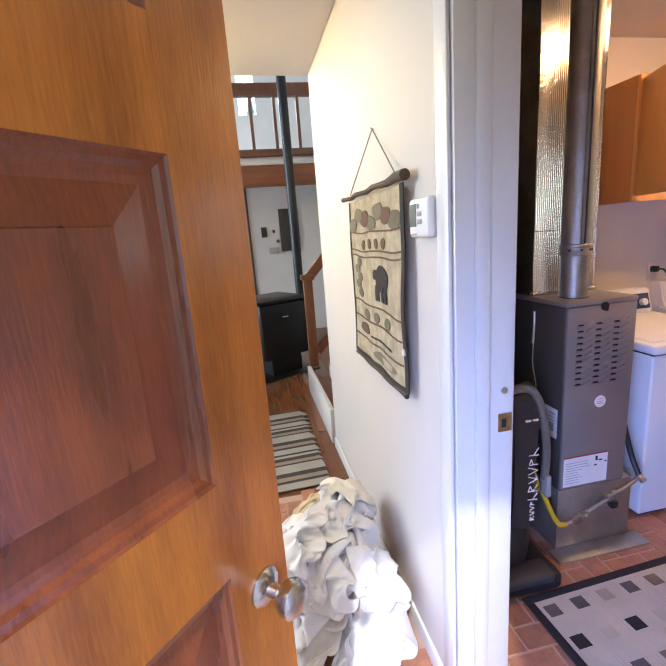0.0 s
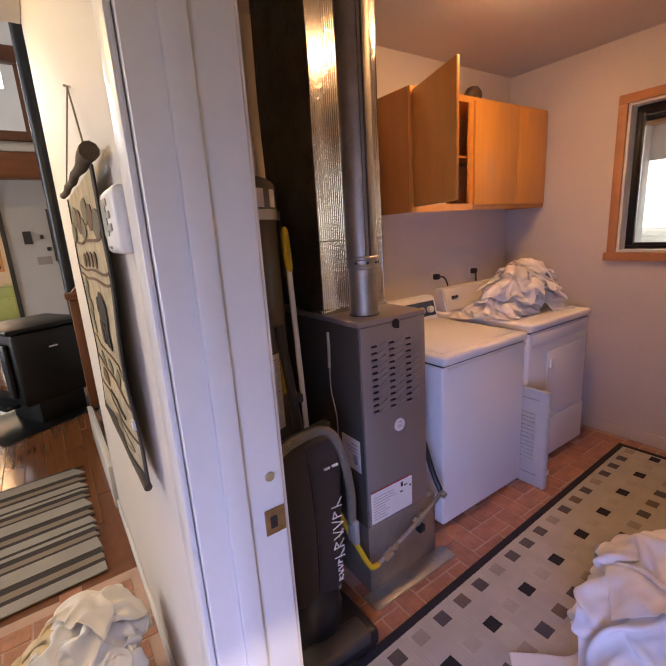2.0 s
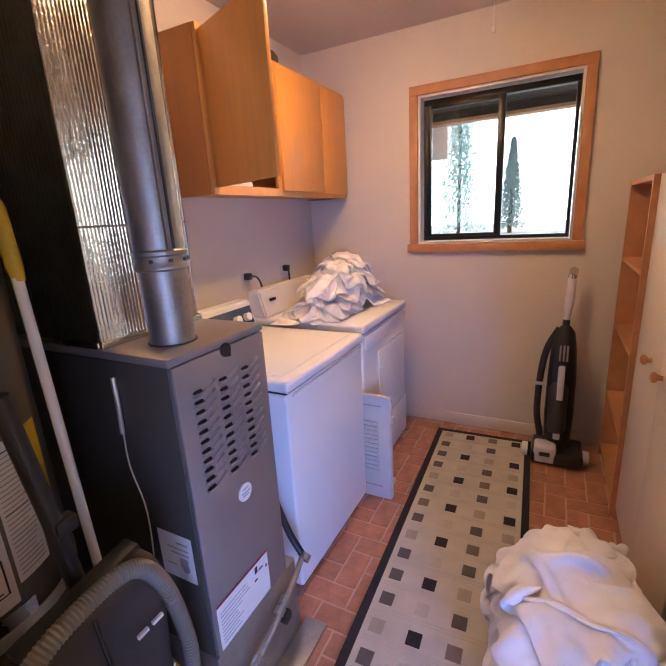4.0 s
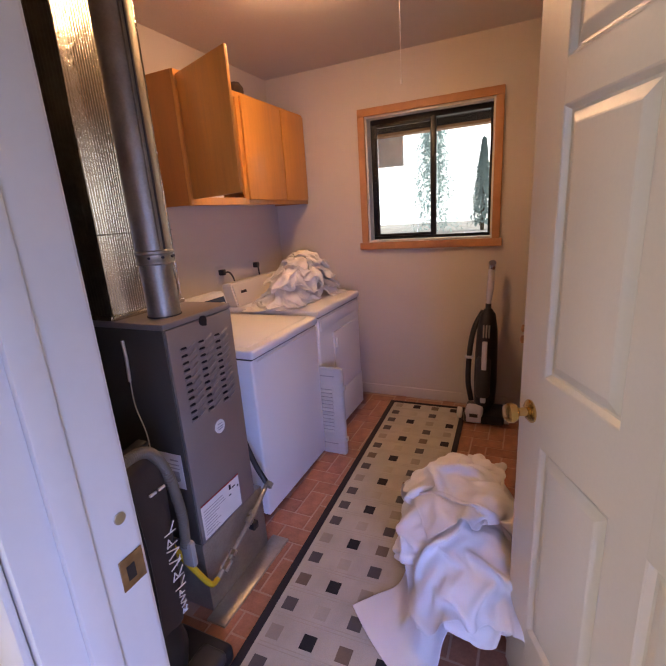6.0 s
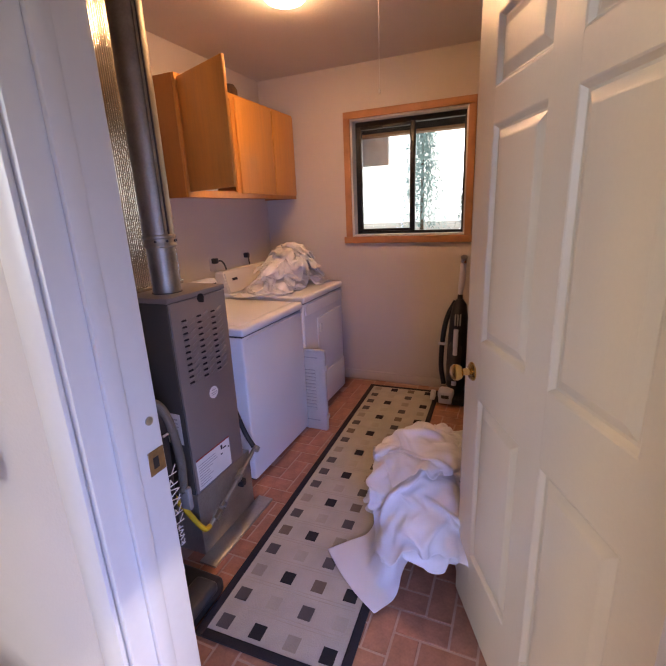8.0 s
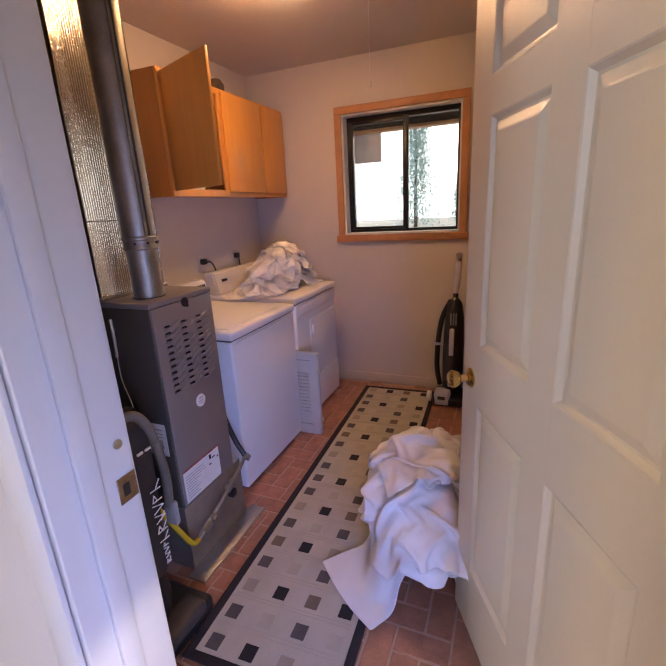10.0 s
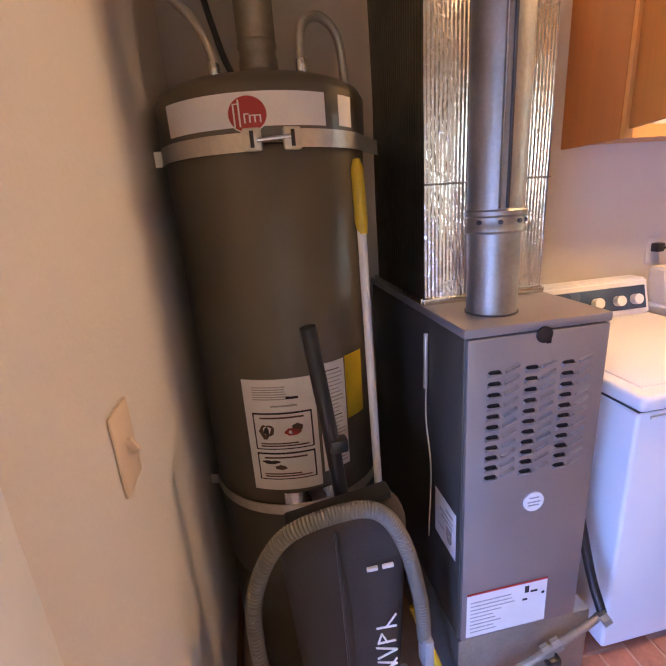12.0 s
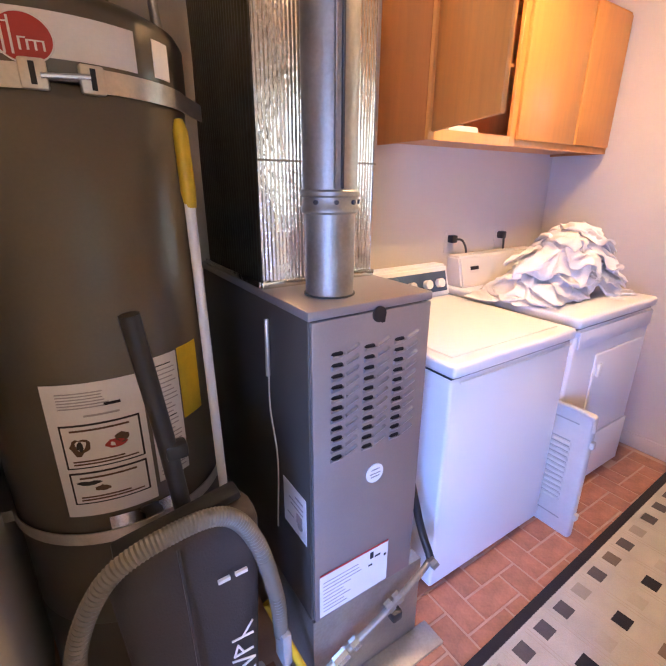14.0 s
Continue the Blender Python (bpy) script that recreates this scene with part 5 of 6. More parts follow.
rng = random.Random(9)
u = 0.0
strokes = []
for i in range(10):
    w, h = (0.024, 0.010) if i < 4 else (0.040 + 0.006 * rng.random(), 0.019 + 0.004 * rng.random())
    stem = [((u, -h), (u + rng.uniform(-0.003, 0.005), h))]
    loop = [((u, h), (u + w * 0.62, h * 0.55)), ((u + w * 0.62, h * 0.55), (u, 0))]
    leg = [((u + w * 0.05, 0), (u + w * 0.7, -h))]
    slant = [((u, h), (u + w * 0.35, -h)), ((u + w * 0.35, -h), (u + w * 0.75, h * 1.1))]
    strokes += (stem + loop, stem + loop + leg, slant, stem + leg, slant + leg)[(i * 3 + 1) % 5]
    u += w * 0.98
for a, c in strokes:
    part("print_stroke", turned(bm_tube([(a[0], a[1], 0), (c[0], c[1], 0)], 0.0022, 6), WM), M_LABEL, uv, "white lettering stroke")
for x0, x1 in ((2.83, 2.852), (2.862, 2.885)):
    part("print_bar", bm_box(x0, 3.232, 0.75, x1, 3.238, 0.757), M_LABEL, uv, "white print bar")

# mop against the heater
mp = thing("mop", (2.90, 3.52, 0), "white-handled mop with yellow grip leaning by the heater", "mop")
part("pole", bm_tube([(2.935, 3.49, 0.03), (2.937, 3.515, 0.7), (2.93, 3.545, 1.50)], 0.0105, 14), M_WHITEP, mp, "white tube")
part("grip", bm_tube([(2.933, 3.54, 1.38), (2.932, 3.543, 1.41), (2.929, 3.546, 1.52), (2.928, 3.547, 1.54)], 0.018, 14, radii=[0.011, 0.015, 0.014, 0.008]), M_YELLOW, mp, "yellow plastic grip")
part("head", bm_box(2.90, 3.45, 0.0, 3.01, 3.53, 0.035, 0.012), M_WHITEP, mp)
# light switch
sw = thing("light_switch", (XR, 3.155, 1.15), "almond plastic light switch plate", "switch")
part("plate", bm_box(XR, 3.118, 1.088, XR + 0.006, 3.192, 1.21, 0.003), M_ALMOND, sw)
part("toggle", turned(bm_box(0, -0.005, -0.012, 0.014, 0.005, 0.012, 0.003), Matrix.Translation((XR + 0.005, 3.155, 1.147)) @ Matrix.Rotation(radians(-25), 4, "Y")), M_ALMOND, sw, "small toggle")


# outlets with plugs and cords
def outlet(x, z, pts):
    o = thing("wall_outlet", (x, YN, z), "pale wall outlet with a black plug and cord", "outlet", "outlets behind the machines")
    part("plate", bm_box(x - 0.036, YN - 0.006, z - 0.058, x + 0.036, YN, z + 0.058, 0.003), M_WALL, o)
    part("plug", bm_box(x - 0.02, YN - 0.045, z - 0.005, x + 0.02, YN - 0.0062, z + 0.035, 0.007), M_BLACK, o, "black plug")
    part("cord", bm_tube(smooth_path(pts, 8), 0.006, 8), M_DGREY, o, "dark cord")


outlet(4.46, 1.145, [(4.46, 4.19, 1.16), (4.50, 4.17, 1.15), (4.525, 4.16, 1.08), (4.52, 4.175, 0.95), (4.50, 4.19, 0.7)])
outlet(4.87, 1.145, [(4.87, 4.19, 1.16), (4.865, 4.18, 1.08), (4.87, 4.18, 0.9)])

# ceiling lamp and pull cord
la = thing("ceiling_light", (4.10, 3.30, ZC), "round flush ceiling light with glowing glass", "lamp")
part("base", bm_lathe(4.10, 3.30, [(0.115, ZC - 0.012), (0.12, ZC - 0.01), (0.12, ZC)], 32), M_BRASS, la, "metal ring")
part("shade", bm_lathe(4.10, 3.30, [(0.02, ZC - 0.055), (0.06, ZC - 0.052), (0.095, ZC - 0.04), (0.11, ZC - 0.02), (0.11, ZC - 0.0125)], 32), M_LAMPG, la, "lit opal glass")
pc = thing("pull_cord", (4.2, 2.85, ZC), "thin white pull cord hanging from the ceiling", "cord")
part("cord", bm_tube([(4.2, 2.85, ZC), (4.2, 2.85, 2.06)], 0.0018, 6), M_WHITEP, pc)
part("tip", bm_lathe(4.2, 2.85, [(0.002, 2.06), (0.006, 2.05), (0.005, 2.035)], 8), M_WHITEP, pc)

# cupboard and shelves along the south wall
cp = thing("cupboard", (4.2, 2.08, 0), "tall pale painted cupboard with wooden knobs", "cupboard")
part("carcass", bm_box(3.72, YS, 0.0, 4.60, 2.25, 1.57, 0.004), M_DOORW, cp)
for x0, x1 in ((3.725, 4.158), (4.162, 4.595)):
    part("door", bm_box(x0, 2.251, 0.06, x1, 2.27, 1.56, 0.004), M_DOORW, cp)
for x in (4.11, 4.30):
    part("knob", turned(bm_lathe(0, 0, [(0.008, 0), (0.009, 0.012), (0.018, 0.02), (0.018, 0.03), (0.008, 0.035)], 16), Matrix.Translation((x, 2.27, 0.90)) @ Matrix.Rotation(-math.pi / 2, 4, "X")), M_CEDAR, cp, "turned wooden knob")
sh = thing("shelf_unit", (4.9, 2.1, 0), "open orange-brown wooden shelf unit in the corner", "shelf")
part("side", bm_box(5.20, YS, 0, 5.22, 2.29, 1.56), M_CEDAR, sh)
part("side", bm_box(4.61, YS, 0, 4.63, 2.29, 1.56), M_CEDAR, sh)
part("back", bm_box(4.63, YS + 0.001, 0.0, 5.20, YS + 0.01, 1.56), M_CEDAR, sh)
for z in (0.06, 0.40, 0.80, 1.16, 1.54):
    part("shelf", bm_box(4.63, YS + 0.011, z, 5.20, 2.288, z + 0.02), M_CEDAR, sh)
solid("basket", bm_lathe(4.45, 2.12, [(0.08, 1.571), (0.10, 1.62), (0.11, 1.74), (0.115, 1.76), (0.10, 1.765)], 28), M_DGREY, "dark round basket on top of the cupboard", "basket")


# ---- hall ----
# wall hanging
wg = thing("wall_hanging", (XH, 3.43, 1.3), "woven rustic tapestry hanging from a bark stick", "tapestry")
HX_ = XH - 0.018
hang0, hang1, hz0, hz1 = 3.09, 3.745, 1.0, 1.66


def tap(u, v, out=0.0):
    """A place on the tapestry: u from the door end, v up."""
    y = hang0 + (hang1 - hang0) * u + 0.012 * (1 - v) * (0.5 - u)
    wav = 0.010 * math.sin(u * 5 + v * 4) * (1 - v) + 0.014 * (1 - v) * noise.noise((u * 3, v * 3, 2.2))
    return Vector((HX_ - out - 0.006 - abs(wav), y, hz0 + (hz1 - hz0) * v + 0.01 * noise.noise((u * 4, v * 2, 9))))


def patch(u0, v0, u1, v1, out, n=10, m=10, th=0.002):
    b = bmesh.new()
    g = [[b.verts.new(tap(u0 + (u1 - u0) * i / n, v0 + (v1 - v0) * k / m, out)) for k in range(m + 1)] for i in range(n + 1)]
    for i in range(n):
        for k in range(m):
            b.faces.new((g[i][k], g[i + 1][k], g[i + 1][k + 1], g[i][k + 1]))
    ext = bmesh.ops.extrude_face_region(b, geom=b.faces[:])
    for e in ext["geom"]:
        if isinstance(e, bmesh.types.BMVert):
            e.co.x -= th
    return b


def blot(u, v, ru, rv, out, n=14, seed=0):
    b = bmesh.new()
    ring = []
    for k in range(n):
        a = 2 * math.pi * k / n
        w = 1 + 0.25 * noise.noise((math.cos(a) + seed, math.sin(a), seed * 3.3))
        ring.append(b.verts.new(tap(u + ru * w * math.cos(a), v + rv * w * math.sin(a), out)))
    b.faces.new(ring)
    ext = bmesh.ops.extrude_face_region(b, geom=b.faces[:])
    for e in ext["geom"]:
        if isinstance(e, bmesh.types.BMVert):
            e.co.x -= 0.0015
    return b


part("cloth", patch(0, 0, 1, 1, 0, 24, 28), M_TAPES, wg, "tan and olive woven cloth")
for bx in ((0, 0, 0.025, 1), (0.975, 0, 1, 1), (0.025, 0, 0.975, 0.025)):
    part("edging", patch(*bx, 0.003, 12, 20), M_TAPED, wg, "dark bound edge")
# dark thread strip paints the hanging's shadow along its door-side edge
part("side_shadow_strip", patch(-0.02, 0, 0.0, 1, 0.001, 3, 24, 0.004), M_TAPED, wg, "dark strip for the shadow beside the cloth")
for v in (0.80, 0.69, 0.655, 0.36, 0.255, 0.13):
    part("woven_line", patch(0.04, v, 0.96, v + 0.009, 0.003, 14, 2), M_TAPEB, wg, "brown woven line")
for i in range(7):
    part("hill_shape", blot(0.12 + i * 0.13, 0.85 + 0.03 * (i % 3), 0.09, 0.045 - 0.005 * (i % 2), 0.0026 + 0.0004 * i, seed=i + 40), M_TAPEB if i % 3 == 1 else M_TAPEG, wg, "brown woven hill")
part("bear_body", blot(0.34, 0.535, 0.105, 0.075, 0.004, seed=1), M_TAPED, wg, "black animal shape")
part("bear_head", blot(0.46, 0.56, 0.04, 0.03, 0.0042, seed=2), M_TAPED, wg)
for u in (0.26, 0.31, 0.38, 0.42):
    part("bear_leg", patch(u, 0.41, u + 0.035, 0.50, 0.004, 2, 4), M_TAPED, wg)
for i in range(4):
    part("small_shape", blot(0.30 + i * 0.13, 0.735, 0.035, 0.03, 0.0035, seed=i + 4), M_TAPEB, wg, "brown woven shape")
for i in range(5):
    part("tree_shape", blot(0.80 + 0.05 * (i % 2), 0.42 + i * 0.05, 0.06 - 0.004 * i, 0.03, 0.0035, seed=i + 9), M_TAPEG, wg, "olive tree shape")
for i in range(3):
    part("small_shape", blot(0.28 + i * 0.2, 0.30, 0.05, 0.032, 0.0035, seed=i + 20), M_TAPEG, wg)
part("small_shape", blot(0.74, 0.20, 0.09, 0.035, 0.0035, seed=30), M_TAPEB, wg)
part("small_shape", patch(0.2, 0.17, 0.6, 0.18, 0.0035, 8, 2), M_TAPED, wg)
part("lower_shape", blot(0.35, 0.075, 0.22, 0.03, 0.0026, seed=60), M_TAPEG, wg)
part("tag", bm_box(HX_ - 0.02, 3.095, 1.13, HX_ - 0.012, 3.112, 1.15), M_LABEL, wg, "small white tag")
stick = [(HX_ - 0.012, 3.055 + i * 0.079, 1.678 + 0.004 * math.sin(i * 2.1)) for i in range(11)]
part("stick", bm_tube(stick, 0.014, 10, radii=[0.017, 0.015, 0.012, 0.010, 0.010, 0.010, 0.009, 0.010, 0.009, 0.009, 0.010]), M_TWIG, wg, "rough bark stick")
stick = [(HX_ - 0.012, 3.10 + i * 0.064, 0.988 + 0.003 * math.sin(i * 1.7)) for i in range(11)]
part("lower_stick", bm_tube(stick, 0.009, 8), M_TWIG, wg)
part("twine", bm_tube([(HX_ - 0.008, 3.14, 1.69), (XH - 0.006, 3.42, 1.885)], 0.002, 6), M_TWINE, wg)
part("twine", bm_tube([(HX_ - 0.008, 3.72, 1.69), (XH - 0.006, 3.42, 1.885)], 0.002, 6), M_TWINE, wg)
part("nail", bm_tube([(XH, 3.42, 1.885), (XH - 0.014, 3.42, 1.888)], 0.003, 8), M_NICKEL, wg, "small nail")

th = thing("thermostat", (XH, 2.97, 1.55), "white wall thermostat with a grey display", "thermostat")
part("body", bm_box(XH - 0.032, 2.895, 1.50, XH - 0.004, 3.03, 1.605, 0.012, 3), M_WHITEP, th)
part("backplate", bm_box(XH - 0.005, 2.90, 1.505, XH, 3.025, 1.60), M_WHITEP, th)
part("display", bm_box(XH - 0.0335, 2.975, 1.53, XH - 0.0318, 3.02, 1.59), M_LCD, th, "grey display")
for z in (1.583, 1.563, 1.543):
    part("button", bm_box(XH - 0.0345, 2.945 + 0.012 * math.sin(z * 80), z - 0.006, XH - 0.0315, 2.968, z + 0.006, 0.002), M_GREYP, th, "small grey button")
part("maker_mark", bm_box(XH - 0.0332, 2.975, 1.509, XH - 0.0319, 3.01, 1.513), M_GREYP, th)

# striped rug, red mat
sr = thing("striped_rug", (1.75, 4.85, 0.0), "grey and dark striped woven rug on the wood floor", "rug")
random.seed(5)
y, k = 4.24, 0
pattern = ((0.07, M_STRG), (0.03, M_STRD), (0.045, M_STRT), (0.05, M_STRD), (0.10, M_STRG), (0.02, M_STRD), (0.04, M_STRT), (0.045, M_STRD), (0.03, M_STRG), (0.025, M_STRD))
while y < 5.46:
    w, m_ = pattern[k % len(pattern)]
    k += 1
    b = bmesh.new()
    y2 = min(y + w, 5.47)
    v = [b.verts.new(q) for q in ((1.30, y - 0.04, 0.006), (2.19, y, 0.006), (2.19 - (y2 - 4.24) * 0.05, y2, 0.006), (1.30, y2 - 0.04, 0.006))]
    b.faces.new(v)
    ext = bmesh.ops.extrude_face_region(b, geom=b.faces[:])
    for e in ext["geom"]:
        if isinstance(e, bmesh.types.BMVert):
            e.co.z += 0.007
    part("stripe", b, m_, sr)
    y = y2
solid("door_mat", bm_box(1.22, 2.75, 0.006, 1.78, 3.62, 0.018, 0.004), M_REDMAT, "dark red door mat in the entry", "mat")

# ---- living room and kitchen beyond ----
# pellet stove
sv = thing("stove", (1.98, 6.8, 0), "black pellet stove on a thin floor pad", "stove")
SM = Matrix.Translation((2.02, 6.82, 0)) @ Matrix.Rotation(radians(28), 4, "Z")
part("floor_pad", turned(bm_box(-0.55, -0.36, 0.003, 0.40, 0.42, 0.014, 0.004), SM), M_STOVE, sv, "dark floor pad")
part("pedestal", turned(bm_box(-0.17, -0.22, 0.014, 0.24, 0.24, 0.22, 0.012), SM), M_STOVE, sv)
part("body", turned(bm_box(-0.30, -0.30, 0.22, 0.32, 0.32, 0.86, 0.03, 3), SM), M_STOVE, sv)
part("top", turned(bm_box(-0.35, -0.33, 0.86, 0.34, 0.34, 0.90, 0.012), SM), M_STOVE, sv, "flat black top")
part("door_frame", turned(bm_box(-0.345, -0.22, 0.30, -0.30, 0.22, 0.78, 0.02), SM), M_STOVE, sv)
part("door_glass", turned(bm_box(-0.35, -0.16, 0.38, -0.343, 0.16, 0.72, 0.003), SM), M_CHROME, sv, "reflecting fire glass")
part("hopper_handle", turned(bm_tube([(-0.05, -0.31, 0.70), (-0.05, -0.34, 0.70), (0.02, -0.34, 0.70)], 0.009, 8), SM), M_CHROME, sv, "bright handle")
part("ash_lip", turned(bm_box(-0.42, -0.2, 0.22, -0.30, 0.2, 0.25, 0.01), SM), M_STOVE, sv)
part("stove_pipe", bm_tube([(2.40, 6.88, 0.5), (2.40, 6.88, 5.2)], 0.052, 20), M_STOVE, sv, "black stove pipe")
part("pipe_joint", bm_lathe(2.40, 6.88, [(0.056, 1.38), (0.056, 1.42)], 20), M_STOVE, sv)

# stairs and newel behind the wall end
stt = thing("staircase", (2.8, 5.9, 0), "dark wooden stairs with a sloping rail", "stairs")
part("stringer", bm_box(2.30, 4.76, 0.0, 2.335, 5.95, 0.27, 0.004), M_TRIMW, stt, "white skirting")
for i in range(9):
    part("tread", bm_box(2.36 + i * 0.13, 4.76, 0.17 * (i + 1) - 0.03, 2.62 + i * 0.13, 5.84, 0.17 * (i + 1), 0.006), M_SWALN, stt)
    part("riser", bm_box(2.37 + i * 0.13, 4.77, 0.17 * i, 2.385 + i * 0.13, 5.83, 0.17 * (i + 1) - 0.03), M_TRIMW, stt)
part("newel", bm_box(2.325, 5.86, 0.28, 2.41, 5.95, 1.14, 0.008), M_SWALN, stt, "square wooden newel")
part("newel_cap", bm_box(2.305, 5.84, 1.14, 2.43, 5.97, 1.19, 0.01), M_SWALN, stt)
part("handrail", turned(bm_box(0, -0.03, -0.045, 2.6, 0.03, 0.045, 0.008), Matrix.Translation((2.37, 5.905, 1.15)) @ Matrix.Rotation(radians(-47), 4, "Y")), M_SWALN, stt, "sloping wooden handrail")
part("lower_rail", turned(bm_box(0, -0.025, -0.04, 2.4, 0.025, 0.04, 0.008), Matrix.Translation((2.41, 5.905, 0.42)) @ Matrix.Rotation(radians(-47), 4, "Y")), M_SWALN, stt)
for i in range(6):
    part("baluster", bm_box(2.55 + i * 0.16, 5.89, 0.5 + i * 0.172, 2.59 + i * 0.16, 5.92, 1.25 + i * 0.172), M_SWALN, stt)

# loft front: beam, railing
lf = thing("loft_railing", (1.0, 7.45, 2.2), "brown wooden loft beam and balcony railing", "railing")
part("beam", bm_box(-3.6, 7.40, 2.20, 3.6, 7.54, 2.44, 0.006), M_BEAM, lf, "heavy reddish beam")
part("deck_edge", bm_box(-3.6, 7.38, 2.442, 3.6, 7.54, 2.50, 0.004), M_TRIMW, lf, "white deck edge")
part("bottom_rail", bm_box(-3.6, 7.42, 2.545, 3.6, 7.48, 2.63, 0.006), M_SWALN, lf)
part("top_rail", bm_box(-3.6, 7.40, 3.22, 3.6, 7.50, 3.36, 0.008), M_SWALN, lf)
for i in range(24):
    x = -3.35 + i * 0.285
    part("baluster", bm_box(x - 0.018, 7.435, 2.63, x + 0.018, 7.465, 3.22), M_SWALN, lf)
for x in (-1.4, 1.25):
    part("post", bm_box(x - 0.05, 7.39, 2.38, x + 0.05, 7.43, 3.36, 0.006), M_SWALN, lf, "square post")
part("loft_floor", bm_box(-3.6, 7.55, 2.552, 3.6, 9.6, 2.60), M_CEIL, lf)

lw = thing("window_2", (1.35, 9.6, 3.05), "tall white-barred loft window", "window", kind="structure")
for b in ((0.98, 9.58, 3.05, 1.03, 9.66, 3.98), (1.67, 9.58, 3.05, 1.72, 9.66, 3.98), (1.03, 9.58, 3.05, 1.67, 9.66, 3.10), (1.03, 9.58, 3.93, 1.67, 9.66, 3.98), (1.32, 9.59, 3.10, 1.37, 9.65, 3.93), (1.03, 9.60, 3.50, 1.32, 9.64, 3.53), (1.37, 9.60, 3.50, 1.67, 9.64, 3.53)):
    part("window_frame", bm_box(*b), M_DGREY, lw)
p = part("pane", bm_box(1.03, 9.615, 3.10, 1.67, 9.619, 3.93), M_GLASS, lw)
p.visible_shadow = False
part("loft_low_window", bm_box(1.95, 9.60, 3.6, 1.97, 9.66, 4.3), M_TRIMW, lw)

# kitchen
kc = thing("base_cabinets", (0.9, 12.0, 0), "green painted kitchen base cabinets", "cabinet")
part("toe_kick", bm_box(-2.6, 11.78, 0.0, 1.80, 12.30, 0.10), M_DGREY, kc)
part("carcass", bm_box(-2.6, 11.73, 0.10, 1.80, 12.30, 0.93), M_GREEN, kc)
for i in range(8):
    x = -2.55 + i * 0.54
    d = part("door", bm_box(x, 11.71, 0.13, x + 0.50, 11.728, 0.72, 0.006), M_GREEN, kc)
    part("drawer", bm_box(x, 11.71, 0.75, x + 0.50, 11.728, 0.90, 0.006), M_GREEN, kc)
    part("handle", bm_tube([(x + 0.44, 11.695, 0.66), (x + 0.44, 11.695, 0.70)], 0.01, 8), M_NICKEL, kc)
solid("kitchen_worktop", bm_box(-2.6, 11.69, 0.932, 1.82, 12.30, 0.972, 0.006), M_COUNTER, "cream laminate kitchen worktop", "worktop")
ku = thing("upper_cabinets", (-0.6, 12.1, 1.5), "green painted kitchen wall cabinets", "cabinet")
part("carcass", bm_box(-2.6, 11.98, 1.50, 0.32, 12.299, 2.30), M_GREEN, ku)
for i in range(5):
    x = -2.57 + i * 0.575
    part("door", bm_box(x, 11.96, 1.52, x + 0.55, 11.979, 2.28, 0.006), M_GREEN, ku)
kw = thing("window_3", (1.03, 12.3, 1.7), "wide kitchen window in a wooden frame", "window", kind="structure")
for b in ((KW[0] - 0.05, 12.27, KW[2] - 0.05, KW[1] + 0.05, 12.299, KW[2]), (KW[0] - 0.05, 12.27, KW[3], KW[1] + 0.05, 12.299, KW[3] + 0.05), (KW[0] - 0.05, 12.27, KW[2], KW[0], 12.299, KW[3]), (KW[1], 12.27, KW[2], KW[1] + 0.05, 12.299, KW[3])):
    part("trim", bm_box(*b), M_CEDAR, kw)
for x in (KW[0] + 0.001, (KW[0] + KW[1]) / 2 - 0.02, KW[1] - 0.031):
    part("window_frame", bm_box(x, 12.33, KW[2] + 0.001, x + 0.03, 12.37, KW[3] - 0.001), M_BLACKF, kw)
p = part("pane", bm_box(KW[0], 12.35, KW[2], KW[1], 12.354, KW[3]), M_GLASS, kw)
p.visible_shadow = False
sk = thing("sink_clutter", (1.2, 11.95, 0.972), "dish rack with dishes beside the sink", "dish rack")
part("rack", bm_box(0.95, 11.85, 0.972, 1.35, 12.1, 1.03, 0.01), M_WHITEP, sk)
part("faucet", bm_tube(smooth_path([(1.42, 12.12, 0.972), (1.42, 12.12, 1.2), (1.42, 12.05, 1.26), (1.42, 11.95, 1.22)], 6), 0.012, 8), M_CHROME, sk)
rng = random.Random(2)
for i in range(4):
    part("bottle", bm_lathe(0.62 + i * 0.09, 12.05, [(0.03, 0.972), (0.03, 1.08), (0.012, 1.11), (0.012, 1.14)], 12), (M_WHITEP, M_RED, M_LABEL, M_GREYP)[i], sk)
il = thing("kitchen_island", (0.2, 9.8, 0), "dark wooden kitchen island with pale top", "kitchen island")
part("body", bm_box(-0.95, 9.40, 0, 0.82, 10.1, 0.97, 0.006), M_SWALN, il)
for x in (-0.85, -0.28, 0.29):
    part("panel", bm_box(x, 9.385, 0.12, x + 0.48, 9.399, 0.88, 0.004), M_SWALN, il)
part("top", bm_box(-1.0, 9.33, 0.97, 0.90, 10.15, 1.01, 0.006), M_COUNTER, il, "pale counter")
cloth("plastic_bag", (0.62, 9.6, 1.01), (0.20, 0.16, 0.26), 21, M_WHITEP, None, "crumpled white plastic bag on the island")
ac = thing("armchair", (0.5, 6.35, 0), "cream upholstered armchair with rounded arms", "armchair")
part("arm", bm_box(0.66, 5.95, 0.05, 0.93, 6.75, 0.62, 0.08, 4), M_CHAIR, ac)
part("arm", bm_box(-0.10, 5.95, 0.05, 0.16, 6.75, 0.62, 0.08, 4), M_CHAIR, ac)
part("backrest", bm_box(-0.05, 5.72, 0.05, 0.92, 6.05, 0.95, 0.1, 4), M_CHAIR, ac)
